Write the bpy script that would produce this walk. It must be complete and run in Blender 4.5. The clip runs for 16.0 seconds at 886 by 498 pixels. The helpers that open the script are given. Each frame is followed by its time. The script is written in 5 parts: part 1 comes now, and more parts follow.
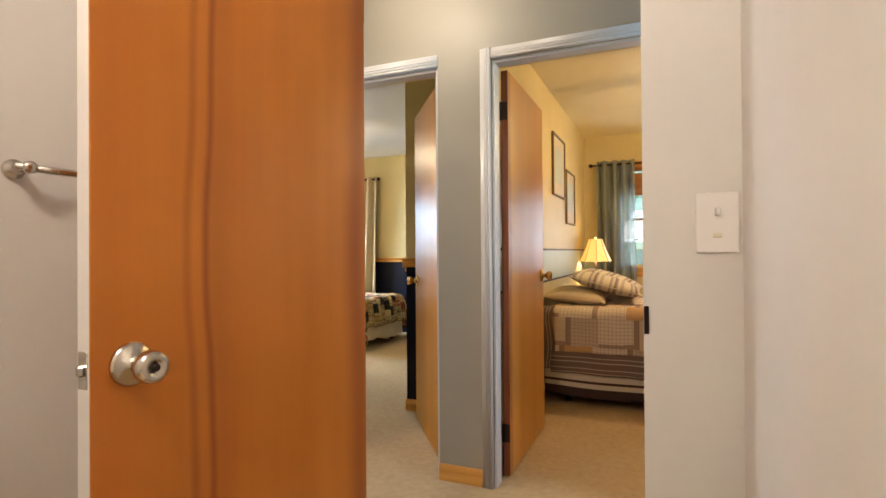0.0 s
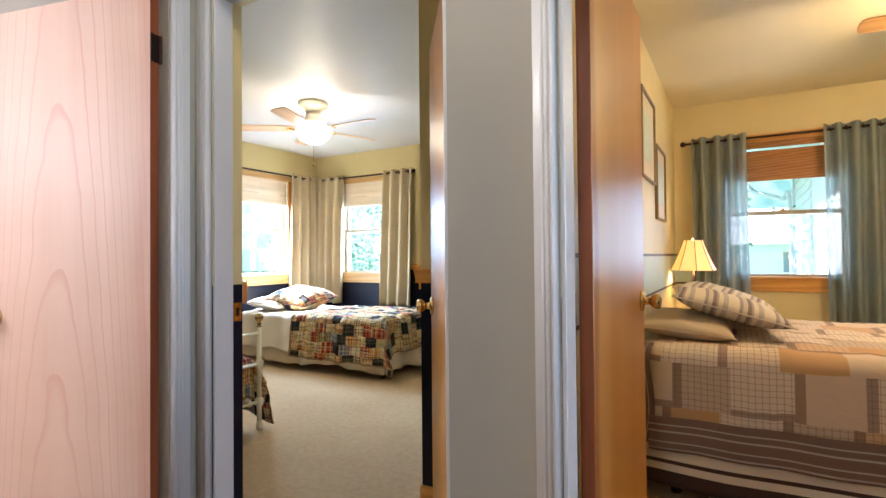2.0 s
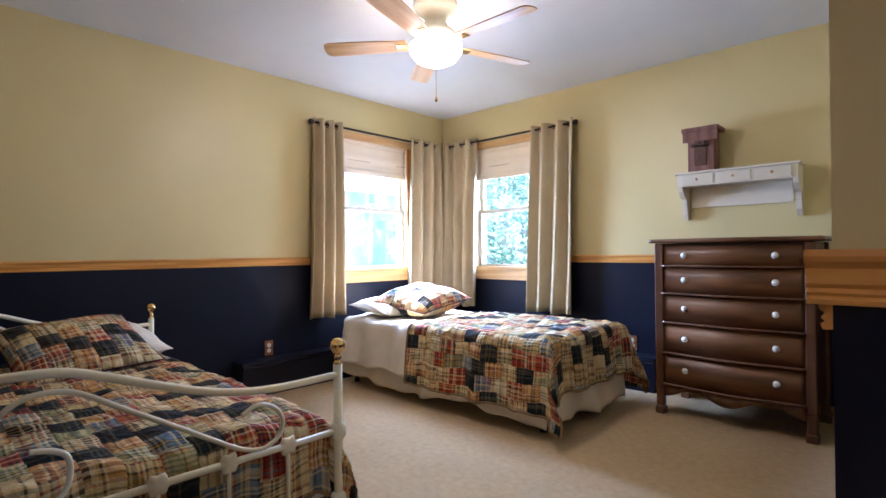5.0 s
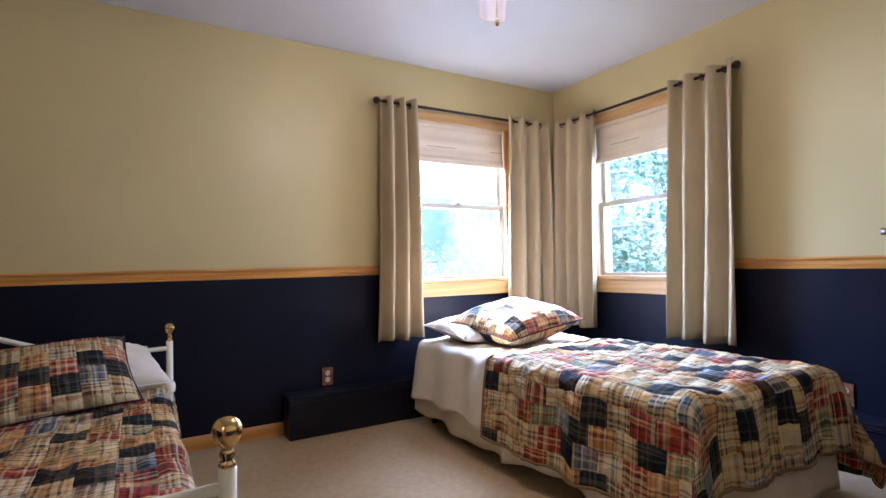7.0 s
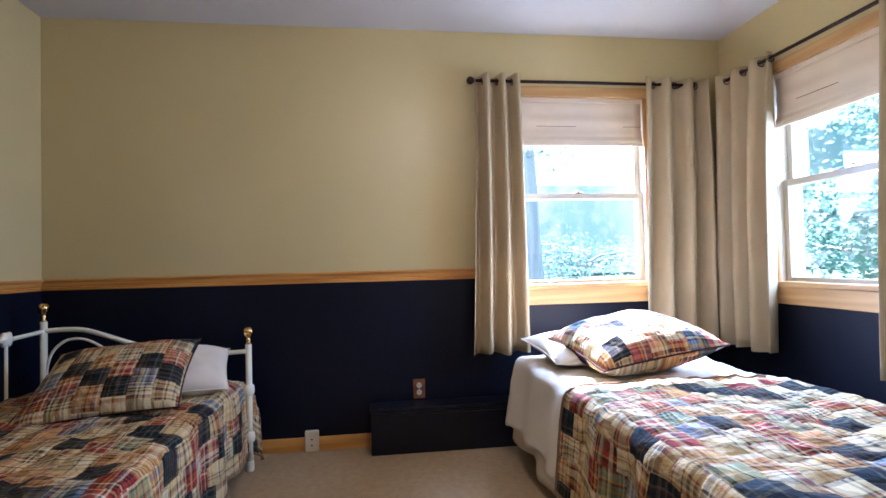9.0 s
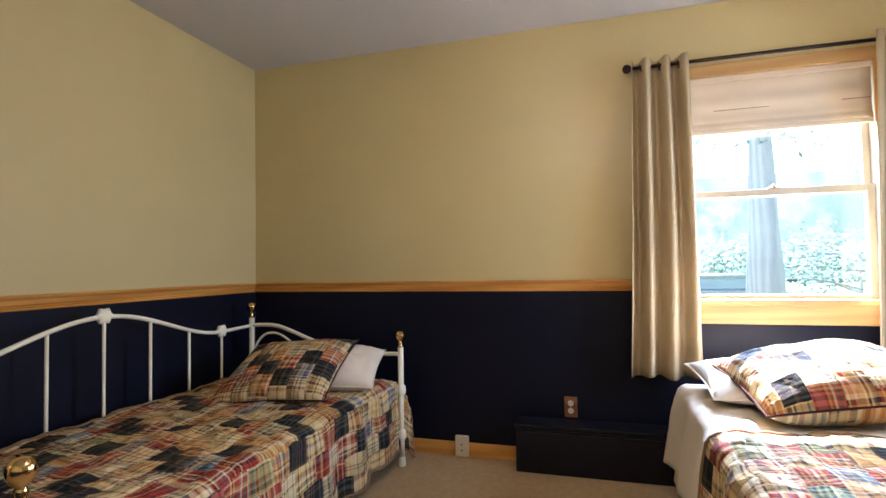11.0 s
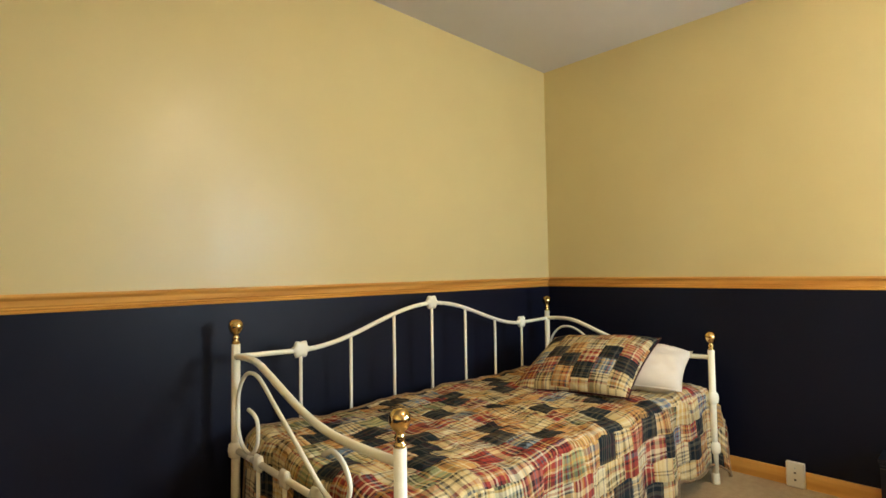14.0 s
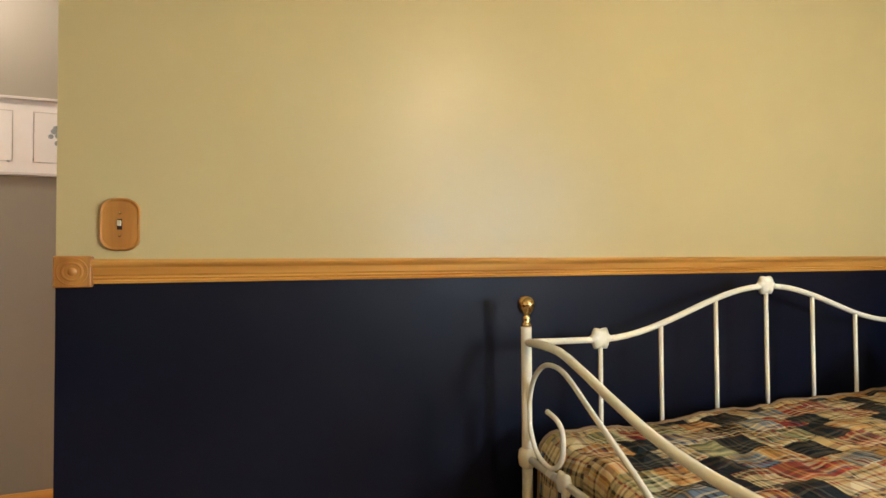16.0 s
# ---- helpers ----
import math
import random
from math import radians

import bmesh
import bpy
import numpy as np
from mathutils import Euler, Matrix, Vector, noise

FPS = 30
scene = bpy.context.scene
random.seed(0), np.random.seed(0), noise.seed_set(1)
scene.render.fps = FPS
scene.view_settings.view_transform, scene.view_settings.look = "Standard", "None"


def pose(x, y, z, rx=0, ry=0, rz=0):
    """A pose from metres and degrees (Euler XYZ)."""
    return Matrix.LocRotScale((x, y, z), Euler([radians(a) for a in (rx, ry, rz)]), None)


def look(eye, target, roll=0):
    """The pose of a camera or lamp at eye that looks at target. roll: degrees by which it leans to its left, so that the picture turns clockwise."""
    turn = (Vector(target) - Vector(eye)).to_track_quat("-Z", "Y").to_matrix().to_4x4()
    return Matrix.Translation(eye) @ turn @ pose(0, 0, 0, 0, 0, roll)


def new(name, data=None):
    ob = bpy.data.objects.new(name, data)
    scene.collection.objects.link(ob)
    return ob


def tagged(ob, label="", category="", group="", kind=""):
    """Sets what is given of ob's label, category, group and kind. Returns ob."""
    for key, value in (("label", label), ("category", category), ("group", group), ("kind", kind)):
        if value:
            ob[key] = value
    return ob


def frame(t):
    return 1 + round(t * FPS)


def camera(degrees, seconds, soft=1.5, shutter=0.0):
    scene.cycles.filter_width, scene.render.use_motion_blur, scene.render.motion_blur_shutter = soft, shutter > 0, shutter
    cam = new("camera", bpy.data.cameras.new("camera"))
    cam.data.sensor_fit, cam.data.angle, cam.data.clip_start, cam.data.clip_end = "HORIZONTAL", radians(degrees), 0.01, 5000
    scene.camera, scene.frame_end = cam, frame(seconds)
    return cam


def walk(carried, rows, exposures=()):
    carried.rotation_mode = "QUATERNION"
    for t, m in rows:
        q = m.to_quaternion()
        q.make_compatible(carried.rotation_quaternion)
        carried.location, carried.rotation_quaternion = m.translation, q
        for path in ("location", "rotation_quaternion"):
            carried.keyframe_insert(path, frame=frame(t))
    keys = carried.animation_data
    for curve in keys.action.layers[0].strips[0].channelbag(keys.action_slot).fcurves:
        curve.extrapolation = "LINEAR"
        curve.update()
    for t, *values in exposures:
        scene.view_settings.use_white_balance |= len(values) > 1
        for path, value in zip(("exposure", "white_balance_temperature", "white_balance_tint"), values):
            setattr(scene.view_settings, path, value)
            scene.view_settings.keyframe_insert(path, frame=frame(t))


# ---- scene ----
cam = camera(81.2, 16.0)
PATH = [
    (0, (0.07, -0.062, 1.113), (-0.726, 1.773, 1.126), -0.4),
    (0.5, (-0.041, 0.251, 1.128), (-0.869, 2.072, 1.141), -0.5),
    (1, (-0.128, 0.519, 1.122), (-1.007, 2.316, 1.145), -0.8),
    (1.5, (-0.227, 0.851, 1.103), (-1.157, 2.622, 1.132), -0.5),
    (2, (-0.347, 1.162, 1.129), (-1.338, 2.899, 1.16), -0.5),
    (2.5, (-0.454, 1.437, 1.127), (-1.483, 3.152, 1.157), -0.6),
    (3, (-0.646, 1.66, 1.11), (-1.714, 3.351, 1.142), -0.7),
    (3.5, (-0.909, 1.838, 1.096), (-2.056, 3.476, 1.126), -0.8),
    (4, (-1.145, 2.005, 1.095), (-2.341, 3.608, 1.118), -1.0),
    (4.2, (-1.236, 2.088, 1.094), (-2.464, 3.666, 1.11), -0.8),
    (6.5, (-1.951, 3.18, 1.033), (-3.599, 4.311, 1.092), -1.1),
    (7, (-2.066, 3.405, 1.045), (-3.786, 4.423, 1.104), -1.2),
    (7.5, (-2.149, 3.58, 1.05), (-3.944, 4.459, 1.107), -1.2),
    (8, (-2.191, 3.808, 1.062), (-4.065, 4.503, 1.126), -1.2),
    (8.2, (-2.199, 3.897, 1.071), (-4.102, 4.512, 1.128), -1.2),
    (10.5, (-2.382, 4.636, 1.11), (-4.339, 4.232, 1.184), -1.2),
    (11, (-2.375, 4.66, 1.128), (-4.288, 4.08, 1.198), -1.0),
    (11.5, (-2.352, 4.669, 1.119), (-4.207, 3.925, 1.2), -1.1),
    (12, (-2.336, 4.679, 1.121), (-4.121, 3.78, 1.204), -1.1),
    (12.5, (-2.316, 4.671, 1.118), (-4.024, 3.634, 1.203), -1.1),
    (13, (-2.31, 4.652, 1.119), (-3.928, 3.481, 1.205), -1.0),
    (13.5, (-2.306, 4.616, 1.114), (-3.82, 3.313, 1.2), -1.0),
    (14, (-2.331, 4.551, 1.096), (-3.705, 3.1, 1.183), -0.9),
    (14.5, (-2.371, 4.474, 1.059), (-3.541, 2.855, 1.155), -1.0),
    (15, (-2.406, 4.361, 1.036), (-3.353, 2.602, 1.14), -0.7),
    (15.5, (-2.379, 4.213, 1.01), (-3.159, 2.374, 1.107), -0.7),
    (16, (-2.341, 3.964, 1.036), (-3.02, 2.083, 1.08), -0.3),
]
EXPOSURES = [(0.0, 4.12, 6500, 14), (1.0, 4.09, 6300, 14), (2.0, 4.22, 5570, 14), (3.0, 4.05, 5600, 24), (4.0, 3.96, 5080, 23), (6.5, 3.7, 5200, 30), (8.0, 3.53, 5020, 28), (10.5, 3.52, 5500, 27), (12.5, 4.26, 6850, 14), (14.0, 4.38, 6800, 12), (16.0, 4.51, 6600, 16)]
walk(cam, [(t, look(eye, target, roll)) for t, eye, target, roll in PATH], EXPOSURES)

# ---- light ----
world = bpy.data.worlds.new("sky")
scene.world = world
world.use_nodes = True
_n = world.node_tree.nodes
_sky = _n.new("ShaderNodeTexSky")
_sky.sky_type = "NISHITA"
_sky.sun_disc = False
_sky.sun_elevation = radians(46)
_sky.sun_rotation = radians(-84)
world.node_tree.links.new(_sky.outputs[0], _n["Background"].inputs[0])
_n["Background"].inputs[1].default_value = 0.05


def lamp(name, kind, at, power, color, size=0.1, aim=None, size_y=None):
    d = bpy.data.lights.new(name, kind)
    d.energy, d.color = power, color
    if kind == "AREA":
        d.size = size
        if size_y:
            d.shape, d.size_y = "RECTANGLE", size_y
    elif kind == "SUN":
        d.angle = size
    else:
        d.shadow_soft_size = size
    ob = new(name, d)
    ob.matrix_world = look(at, aim) if aim else pose(*at)
    return ob


SUN_FROM = Vector((-math.cos(radians(46)) * 0.993, math.cos(radians(46)) * 0.11, math.sin(radians(46))))
lamp("sun", "SUN", (-20, 3, 25), 5.0, (1.0, 0.97, 0.93), radians(0.6), tuple(Vector((-20, 3, 25)) - SUN_FROM))
DAY = (0.58, 0.78, 1.0)
WARM = (1.0, 0.80, 0.52)
west = lamp("window_light_west", "AREA", (-5.86, 5.54, 1.48), 13, DAY, 0.86, (-4.5, 5.45, 0.55), 0.85)
west.data.spread = radians(125)
lamp("window_light_north", "AREA", (-4.51, 6.98, 1.48), 6.38, DAY, 0.86, (-4.5, 5.6, 0.55), 0.85)
lamp("window_light_bedroom", "AREA", (0.0, 6.74, 1.40), 0.825, DAY, 0.8, (0.1, 5.0, 1.1), 1.0)
lamp("fan_bulb_navy_room", "POINT", (-3.62, 4.585, 2.225), 1.65, WARM, 0.09)
lamp("fan_bulb_second_room", "POINT", (0.80, 4.50, 2.15), 3.3, (1.0, 0.68, 0.27), 0.08)
lamp("table_lamp_bulb", "POINT", (-0.675, 6.0, 1.12), 0.608, (1.0, 0.62, 0.25), 0.04)
# Unseen hall lamp, set where it reaches the closet wall and bedroom door.
lamp("hall_fill", "POINT", (-1.0, 1.75, 2.38), 0.562, (1.0, 0.88, 0.74), 0.08)
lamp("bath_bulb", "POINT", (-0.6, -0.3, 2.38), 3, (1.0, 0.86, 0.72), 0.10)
# Bluish fill from an added, unseen window, for the hall casings.
lamp("hall_end_fill", "AREA", (1.66, 1.79, 1.45), 1.9, DAY, 0.64, (-1.0, 1.79, 1.2), 0.95)
# Fill lamp added at mid height to brighten the side room's open door.
lamp("side_room_fill", "POINT", (-3.3, 0.7, 1.75), 5.0, (1.0, 0.92, 0.90), 0.10)

# ---- materials ----
MATS = {}


class Nodes:
    """A small builder for node trees."""

    def __init__(self, name):
        self.m = bpy.data.materials.new(name)
        self.m.use_nodes = True
        self.t = self.m.node_tree
        self.b = self.t.nodes["Principled BSDF"]
        MATS[name] = self.m

    def add(self, kind, ins=None, **props):
        n = self.t.nodes.new(kind)
        for k, v in props.items():
            setattr(n, k, v)
        for k, v in (ins or {}).items():
            self.put(n.inputs[k], v)
        return n

    def put(self, socket, v):
        if hasattr(v, "is_output"):
            self.t.links.new(v, socket)
        else:
            socket.default_value = v

    def math(self, op, a, b=0.0, c=0.0):
        return self.add("ShaderNodeMath", {0: a, 1: b, 2: c}, operation=op).outputs[0]

    def mix(self, f, a, b, blend="MIX"):
        return self.add("ShaderNodeMix", {0: f, 6: a, 7: b}, data_type="RGBA", blend_type=blend).outputs[2]

    def ramp(self, f, stops, mode="LINEAR"):
        n = self.add("ShaderNodeValToRGB", {0: f})
        r = n.color_ramp
        r.interpolation = mode
        while len(r.elements) < len(stops):
            r.elements.new(0.5)
        for e, (p, c) in zip(r.elements, stops):
            e.position, e.color = p, c
        return n.outputs[0]

    def coords(self, uv=False, scale=(1, 1, 1)):
        c = self.add("ShaderNodeTexCoord").outputs["UV" if uv else "Object"]
        return self.add("ShaderNodeMapping", {0: c, 3: scale}).outputs[0]

    def noise(self, vec, scale, detail=3.0, rough=0.55):
        return self.add("ShaderNodeTexNoise", {"Vector": vec, "Scale": scale, "Detail": detail, "Roughness": rough}).outputs[0]

    def bump(self, h, strength=0.2, dist=0.01):
        n = self.add("ShaderNodeBump", {"Height": h, "Strength": strength, "Distance": dist})
        self.put(self.b.inputs["Normal"], n.outputs[0])

    def done(self, color, rough=0.5, metal=0.0, spec=0.5):
        self.put(self.b.inputs["Base Color"], color)
        self.put(self.b.inputs["Roughness"], rough)
        self.put(self.b.inputs["Metallic"], metal)
        self.put(self.b.inputs["Specular IOR Level"], spec)
        return self.m


def C(r, g, b):
    return (r, g, b, 1.0)


def grey(k):
    return (k, k, k, 1.0)


def paint(name, c, rough=0.55, spread=0.07, bump=0.08, spec=0.4):
    """Rolled wall paint: faint blotches and orange-peel relief."""
    n = Nodes(name)
    v = n.coords()
    big = n.noise(v, 1.7, 4)
    fine = n.noise(v, 160, 2)
    lo = C(*[x * (1 - spread) for x in c])
    hi = C(*[min(1, x * (1 + spread)) for x in c])
    n.bump(fine, bump, 0.002)
    return n.done(n.ramp(big, [(0.3, lo), (0.7, hi)]), n.ramp(n.noise(v, 6), [(0.3, grey(rough - 0.06)), (0.7, grey(rough + 0.06))]), 0, spec)


def wood(name, dark, light, axis="z", rough=0.35, scale=1.0, knots=0.0, blotch=0.35):
    """Varnished timber with grain running along one axis."""
    n = Nodes(name)
    s = {"x": (0.6, 9, 9), "y": (9, 0.6, 9), "z": (9, 9, 0.6)}[axis]
    v = n.coords(scale=tuple(k * scale for k in s))
    warp = n.noise(v, 1.1, 3, 0.5)
    fine = n.noise(v, 9, 6, 0.65)
    wave = n.add("ShaderNodeTexWave", {"Vector": v, "Scale": 0.9, "Distortion": 5.0, "Detail": 3.0, "Detail Scale": 1.2}, wave_type="BANDS", bands_direction="DIAGONAL").outputs[0]
    f = n.math("ADD", n.math("MULTIPLY", warp, blotch), n.math("ADD", n.math("MULTIPLY", fine, 0.35), n.math("MULTIPLY", wave, 0.3)))
    col = n.ramp(f, [(0.25, C(*dark)), (0.75, C(*light))])
    n.bump(fine, 0.05, 0.002)
    return n.done(col, n.ramp(fine, [(0.2, grey(rough - 0.05)), (0.8, grey(rough + 0.1))]), 0, 0.5)


def veneer(name, dark, light, streaks=(), cathedral=0.0, rough=0.36, stain=(0.24, 0.055, 0.012), spec=0.32):
    """Door veneer: soft upright grain with darker wandering streaks at given distances from the hinge."""
    n = Nodes(name)
    v = n.coords()
    sp = n.add("ShaderNodeSeparateXYZ", {0: v})
    x, z = sp.outputs[0], sp.outputs[2]
    long = n.add("ShaderNodeMapping", {0: v, 3: (9, 9, 0.35)}).outputs[0]
    soft = n.noise(long, 1.0, 4, 0.5)
    fine = n.noise(long, 14, 5, 0.6)
    cloud = n.noise(v, 2.3, 3, 0.5)
    f = n.math("ADD", n.math("MULTIPLY", soft, 0.5), n.math("ADD", n.math("MULTIPLY", fine, 0.08), n.math("MULTIPLY", cloud, 0.38)))
    col = n.ramp(f, [(0.32, C(*dark)), (0.72, C(*light))])
    zz = n.add("ShaderNodeCombineXYZ", {0: 0.0, 1: 0.0, 2: z}).outputs[0]
    wander = n.math("MULTIPLY", n.math("SUBTRACT", n.noise(zz, 1.3, 2, 0.35), 0.5), 0.09)
    for x0, w, k in streaks:
        d = n.math("ABSOLUTE", n.math("SUBTRACT", n.math("ADD", x, wander), x0))
        m = n.add("ShaderNodeMapRange", {0: d, 1: 0.0, 2: w, 3: k, 4: 0.0}, interpolation_type="SMOOTHSTEP").outputs[0]
        col = n.mix(m, col, C(*stain))
    if cathedral:
        q = n.math("SUBTRACT", x, 0.40)
        p = n.math("ADD", n.math("MULTIPLY", n.math("MULTIPLY", q, q), 26.0), n.math("ADD", n.math("MULTIPLY", z, 0.9), n.math("MULTIPLY", cloud, 0.5)))
        ring = n.math("FRACT", n.math("MULTIPLY", p, 2.3))
        m = n.add("ShaderNodeMapRange", {0: ring, 1: 0.80, 2: 0.98, 3: 0.0, 4: cathedral}, interpolation_type="SMOOTHSTEP").outputs[0]
        col = n.mix(n.math("MULTIPLY", m, soft), col, C(*stain))
    n.bump(fine, 0.012, 0.002)
    return n.done(col, n.ramp(cloud, [(0.2, grey(rough - 0.03)), (0.8, grey(rough + 0.05))]), 0, spec)


def metal(name, c, rough=0.25):
    n = Nodes(name)
    v = n.coords()
    return n.done(n.ramp(n.noise(v, 40, 3), [(0.3, C(*[k * 0.85 for k in c])), (0.7, C(*c))]), n.ramp(n.noise(v, 25, 4), [(0.3, grey(rough * 0.7)), (0.7, grey(rough * 1.4))]), 1.0)


def cloth(name, c, rough=0.9, spread=0.1, weave=700, bump=0.25, translucent=0.0, sheer=0.0):
    n = Nodes(name)
    v = n.coords()
    big = n.noise(v, 5, 4)
    fine = n.noise(v, weave, 2)
    n.bump(n.math("ADD", fine, n.math("MULTIPLY", n.noise(v, 18, 3), 1.5)), bump, 0.004)
    n.done(n.ramp(big, [(0.3, C(*[k * (1 - spread) for k in c])), (0.7, C(*[min(1, k * (1 + spread)) for k in c]))]), rough, 0, 0.15)
    if translucent:
        tr = n.add("ShaderNodeBsdfTranslucent", {0: C(*c)})
        mx = n.add("ShaderNodeMixShader", {0: translucent, 1: n.b.outputs[0], 2: tr.outputs[0]})
        if sheer:
            mx = n.add("ShaderNodeMixShader", {0: sheer, 1: mx.outputs[0], 2: n.add("ShaderNodeBsdfTransparent").outputs[0]})
        n.t.links.new(mx.outputs[0], n.t.nodes["Material Output"].inputs[0])
    return n.m


STRIPES = [(0.0, C(0.016, 0.014, 0.016)), (0.34, C(0.66, 0.52, 0.27)), (0.55, C(0.27, 0.026, 0.018)), (0.66, C(0.52, 0.30, 0.08)), (0.80, C(0.10, 0.13, 0.15)), (0.87, C(0.66, 0.57, 0.37))]


def patchwork(name, pw, ph, stops, weave=0.35):
    """Patchwork cotton: rows of patches, each a plaid of its own."""
    n = Nodes(name)
    uv = n.add("ShaderNodeTexCoord").outputs["UV"]
    sep = n.add("ShaderNodeSeparateXYZ", {0: uv})
    u, v = sep.outputs[0], sep.outputs[1]
    wob = n.math("MULTIPLY", n.math("SUBTRACT", n.noise(uv, 7, 2), 0.5), 0.018)
    u, v = n.math("ADD", u, wob), n.math("ADD", v, wob)
    row = n.math("FLOOR", n.math("DIVIDE", v, ph))
    shift = n.math("MULTIPLY", n.math("FRACT", n.math("MULTIPLY", row, 0.37)), pw)
    us = n.math("ADD", u, shift)
    col = n.math("FLOOR", n.math("DIVIDE", us, pw))
    cell = n.add("ShaderNodeCombineXYZ", {0: col, 1: row, 2: 0.0}).outputs[0]
    wn = n.add("ShaderNodeTexWhiteNoise", {0: cell}, noise_dimensions="3D")
    third = n.math("LESS_THAN", n.math("MODULO", n.math("ADD", n.math("ADD", col, 3000.0), n.math("MULTIPLY", row, 2.0)), 3.0), 0.5)
    r0 = wn.outputs["Value"]
    r1 = n.math("ADD", n.math("MULTIPLY", third, n.math("MULTIPLY", r0, 0.25)), n.math("MULTIPLY", n.math("SUBTRACT", 1.0, third), n.math("ADD", 0.141, n.math("MULTIPLY", r0, 0.77))))
    base = n.ramp(r1, stops, "CONSTANT")
    # madras stripes inside a patch, the two directions woven through one another
    woven = []
    for along, key in ((u, 11.0), (v, 47.0)):
        thread = n.math("FLOOR", n.math("DIVIDE", along, 0.0075))
        st = n.add("ShaderNodeTexWhiteNoise", {0: n.add("ShaderNodeCombineXYZ", {0: thread, 1: n.math("MULTIPLY", r0, 91.0), 2: key}).outputs[0]}, noise_dimensions="3D")
        hue = n.add("ShaderNodeSeparateXYZ", {0: st.outputs["Color"]}).outputs[1]
        yarn = n.ramp(hue, STRIPES, "CONSTANT")
        woven.append(n.mix(n.math("MULTIPLY", n.math("GREATER_THAN", st.outputs["Value"], 0.40), 0.9), base, yarn))
    plain = n.math("ADD", 0.16, n.math("MULTIPLY", 0.84, n.math("GREATER_THAN", r1, 0.14)))
    c = n.mix(n.math("MULTIPLY", plain, weave), base, n.mix(0.5, woven[0], woven[1]))
    fu = n.math("ABSOLUTE", n.math("SUBTRACT", n.math("FRACT", n.math("DIVIDE", us, pw)), 0.5))
    fv = n.math("ABSOLUTE", n.math("SUBTRACT", n.math("FRACT", n.math("DIVIDE", v, ph)), 0.5))
    seam = n.math("SUBTRACT", 1.0, n.math("SMOOTH_MAX", fu, fv, 0.05))
    n.bump(n.math("ADD", n.math("MULTIPLY", seam, 3.0), n.math("MULTIPLY", n.noise(uv, 26, 4), 1.1)), 0.7, 0.014)
    return n.done(c, 0.92, 0, 0.12)


M_CREAM = paint("cream_wall_paint", (0.575, 0.468, 0.222), 0.38, 0.03, 0.05, 0.5)
M_NAVY = paint("navy_wall_paint", (0.0044, 0.0054, 0.0138), 0.42, 0.15, 0.06, 0.22)
M_NAVYBOX = paint("navy_black_gloss_paint", (0.006, 0.007, 0.015), 0.36, 0.05, 0.02, 0.3)
M_HALL = paint("grey_beige_hall_paint", (0.30, 0.272, 0.222), 0.5, 0.03)
M_BATH = paint("pale_blue_grey_bath_paint", (0.62, 0.61, 0.58), 0.45, 0.02)
M_GOLD = paint("pale_gold_wall_paint", (0.63, 0.53, 0.29), 0.5, 0.03)
M_BLUEBAND = paint("pale_blue_band_paint", (0.50, 0.58, 0.55), 0.5, 0.03)
M_FRAME = paint("antique_gold_frame", (0.20, 0.14, 0.065), 0.4, 0.15, 0.1)
M_STRIPE = paint("dark_brown_stripe_paint", (0.05, 0.03, 0.02), 0.5, 0.1)
M_CEIL = paint("white_ceiling_paint", (0.57, 0.56, 0.57), 0.55, 0.03, 0.25, 0.3)
# Warm lamp cast put into the colour of the second bedroom's ceiling.
M_CEILB = paint("lamp_warmed_ceiling_tint", (0.68, 0.61, 0.42), 0.55, 0.03, 0.2, 0.3)
M_TRIM = paint("grey_gloss_trim_paint", (0.51, 0.50, 0.49), 0.38, 0.02, 0.0, 0.6)
M_WHITETRIM = paint("white_gloss_trim_paint", (0.60, 0.57, 0.54), 0.45, 0.03, 0.03, 0.35)
M_WHITEMETAL = paint("white_enamelled_steel", (0.84, 0.79, 0.62), 0.25, 0.05, 0.02, 0.5)
M_PLASTIC = paint("ivory_plastic", (0.70, 0.64, 0.50), 0.35, 0.03, 0.0)
M_WHITEPLASTIC = paint("white_plastic", (0.76, 0.74, 0.72), 0.35, 0.03, 0.0)
M_VINYL = paint("cream_vinyl_sash", (0.62, 0.55, 0.44), 0.4, 0.04, 0.0)
M_SASH = paint("almond_sash_paint", (0.42, 0.36, 0.26), 0.4, 0.04, 0.0)
M_OAKX = wood("golden_oak_along_x", (0.50, 0.21, 0.036), (0.70, 0.36, 0.082), "x", 0.3)
M_OAKPALE = wood("pale_oak_window_trim", (0.46, 0.25, 0.085), (0.60, 0.36, 0.135), "x", 0.35)
M_OAKZ = wood("golden_oak_upright", (0.37, 0.138, 0.024), (0.59, 0.27, 0.058), "z", 0.3)
M_OAKDK = wood("dark_oak_block", (0.15, 0.052, 0.018), (0.30, 0.115, 0.042), "x", 0.35)
M_DOOR = veneer("orange_birch_veneer", (0.48, 0.148, 0.020), (0.63, 0.235, 0.038), [(0.55, 0.016, 0.45), (0.51, 0.014, 0.65), (0.485, 0.05, 0.25), (0.03, 0.08, 0.75)], 0.0, 0.30)
M_DOORA = veneer("pale_birch_veneer", (0.34, 0.142, 0.020), (0.47, 0.215, 0.039), [(0.03, 0.06, 0.6)], 0.0, 0.33, spec=0.03)
M_DOORB = veneer("amber_birch_veneer", (0.46, 0.205, 0.04), (0.58, 0.29, 0.07), [(0.02, 0.05, 0.8)], 0.0, 0.36, spec=0.35)
M_DOORC = veneer("pink_birch_veneer", (0.52, 0.34, 0.25), (0.64, 0.46, 0.36), [(0.02, 0.05, 0.3)], 0.6, 0.5, (0.42, 0.17, 0.11))
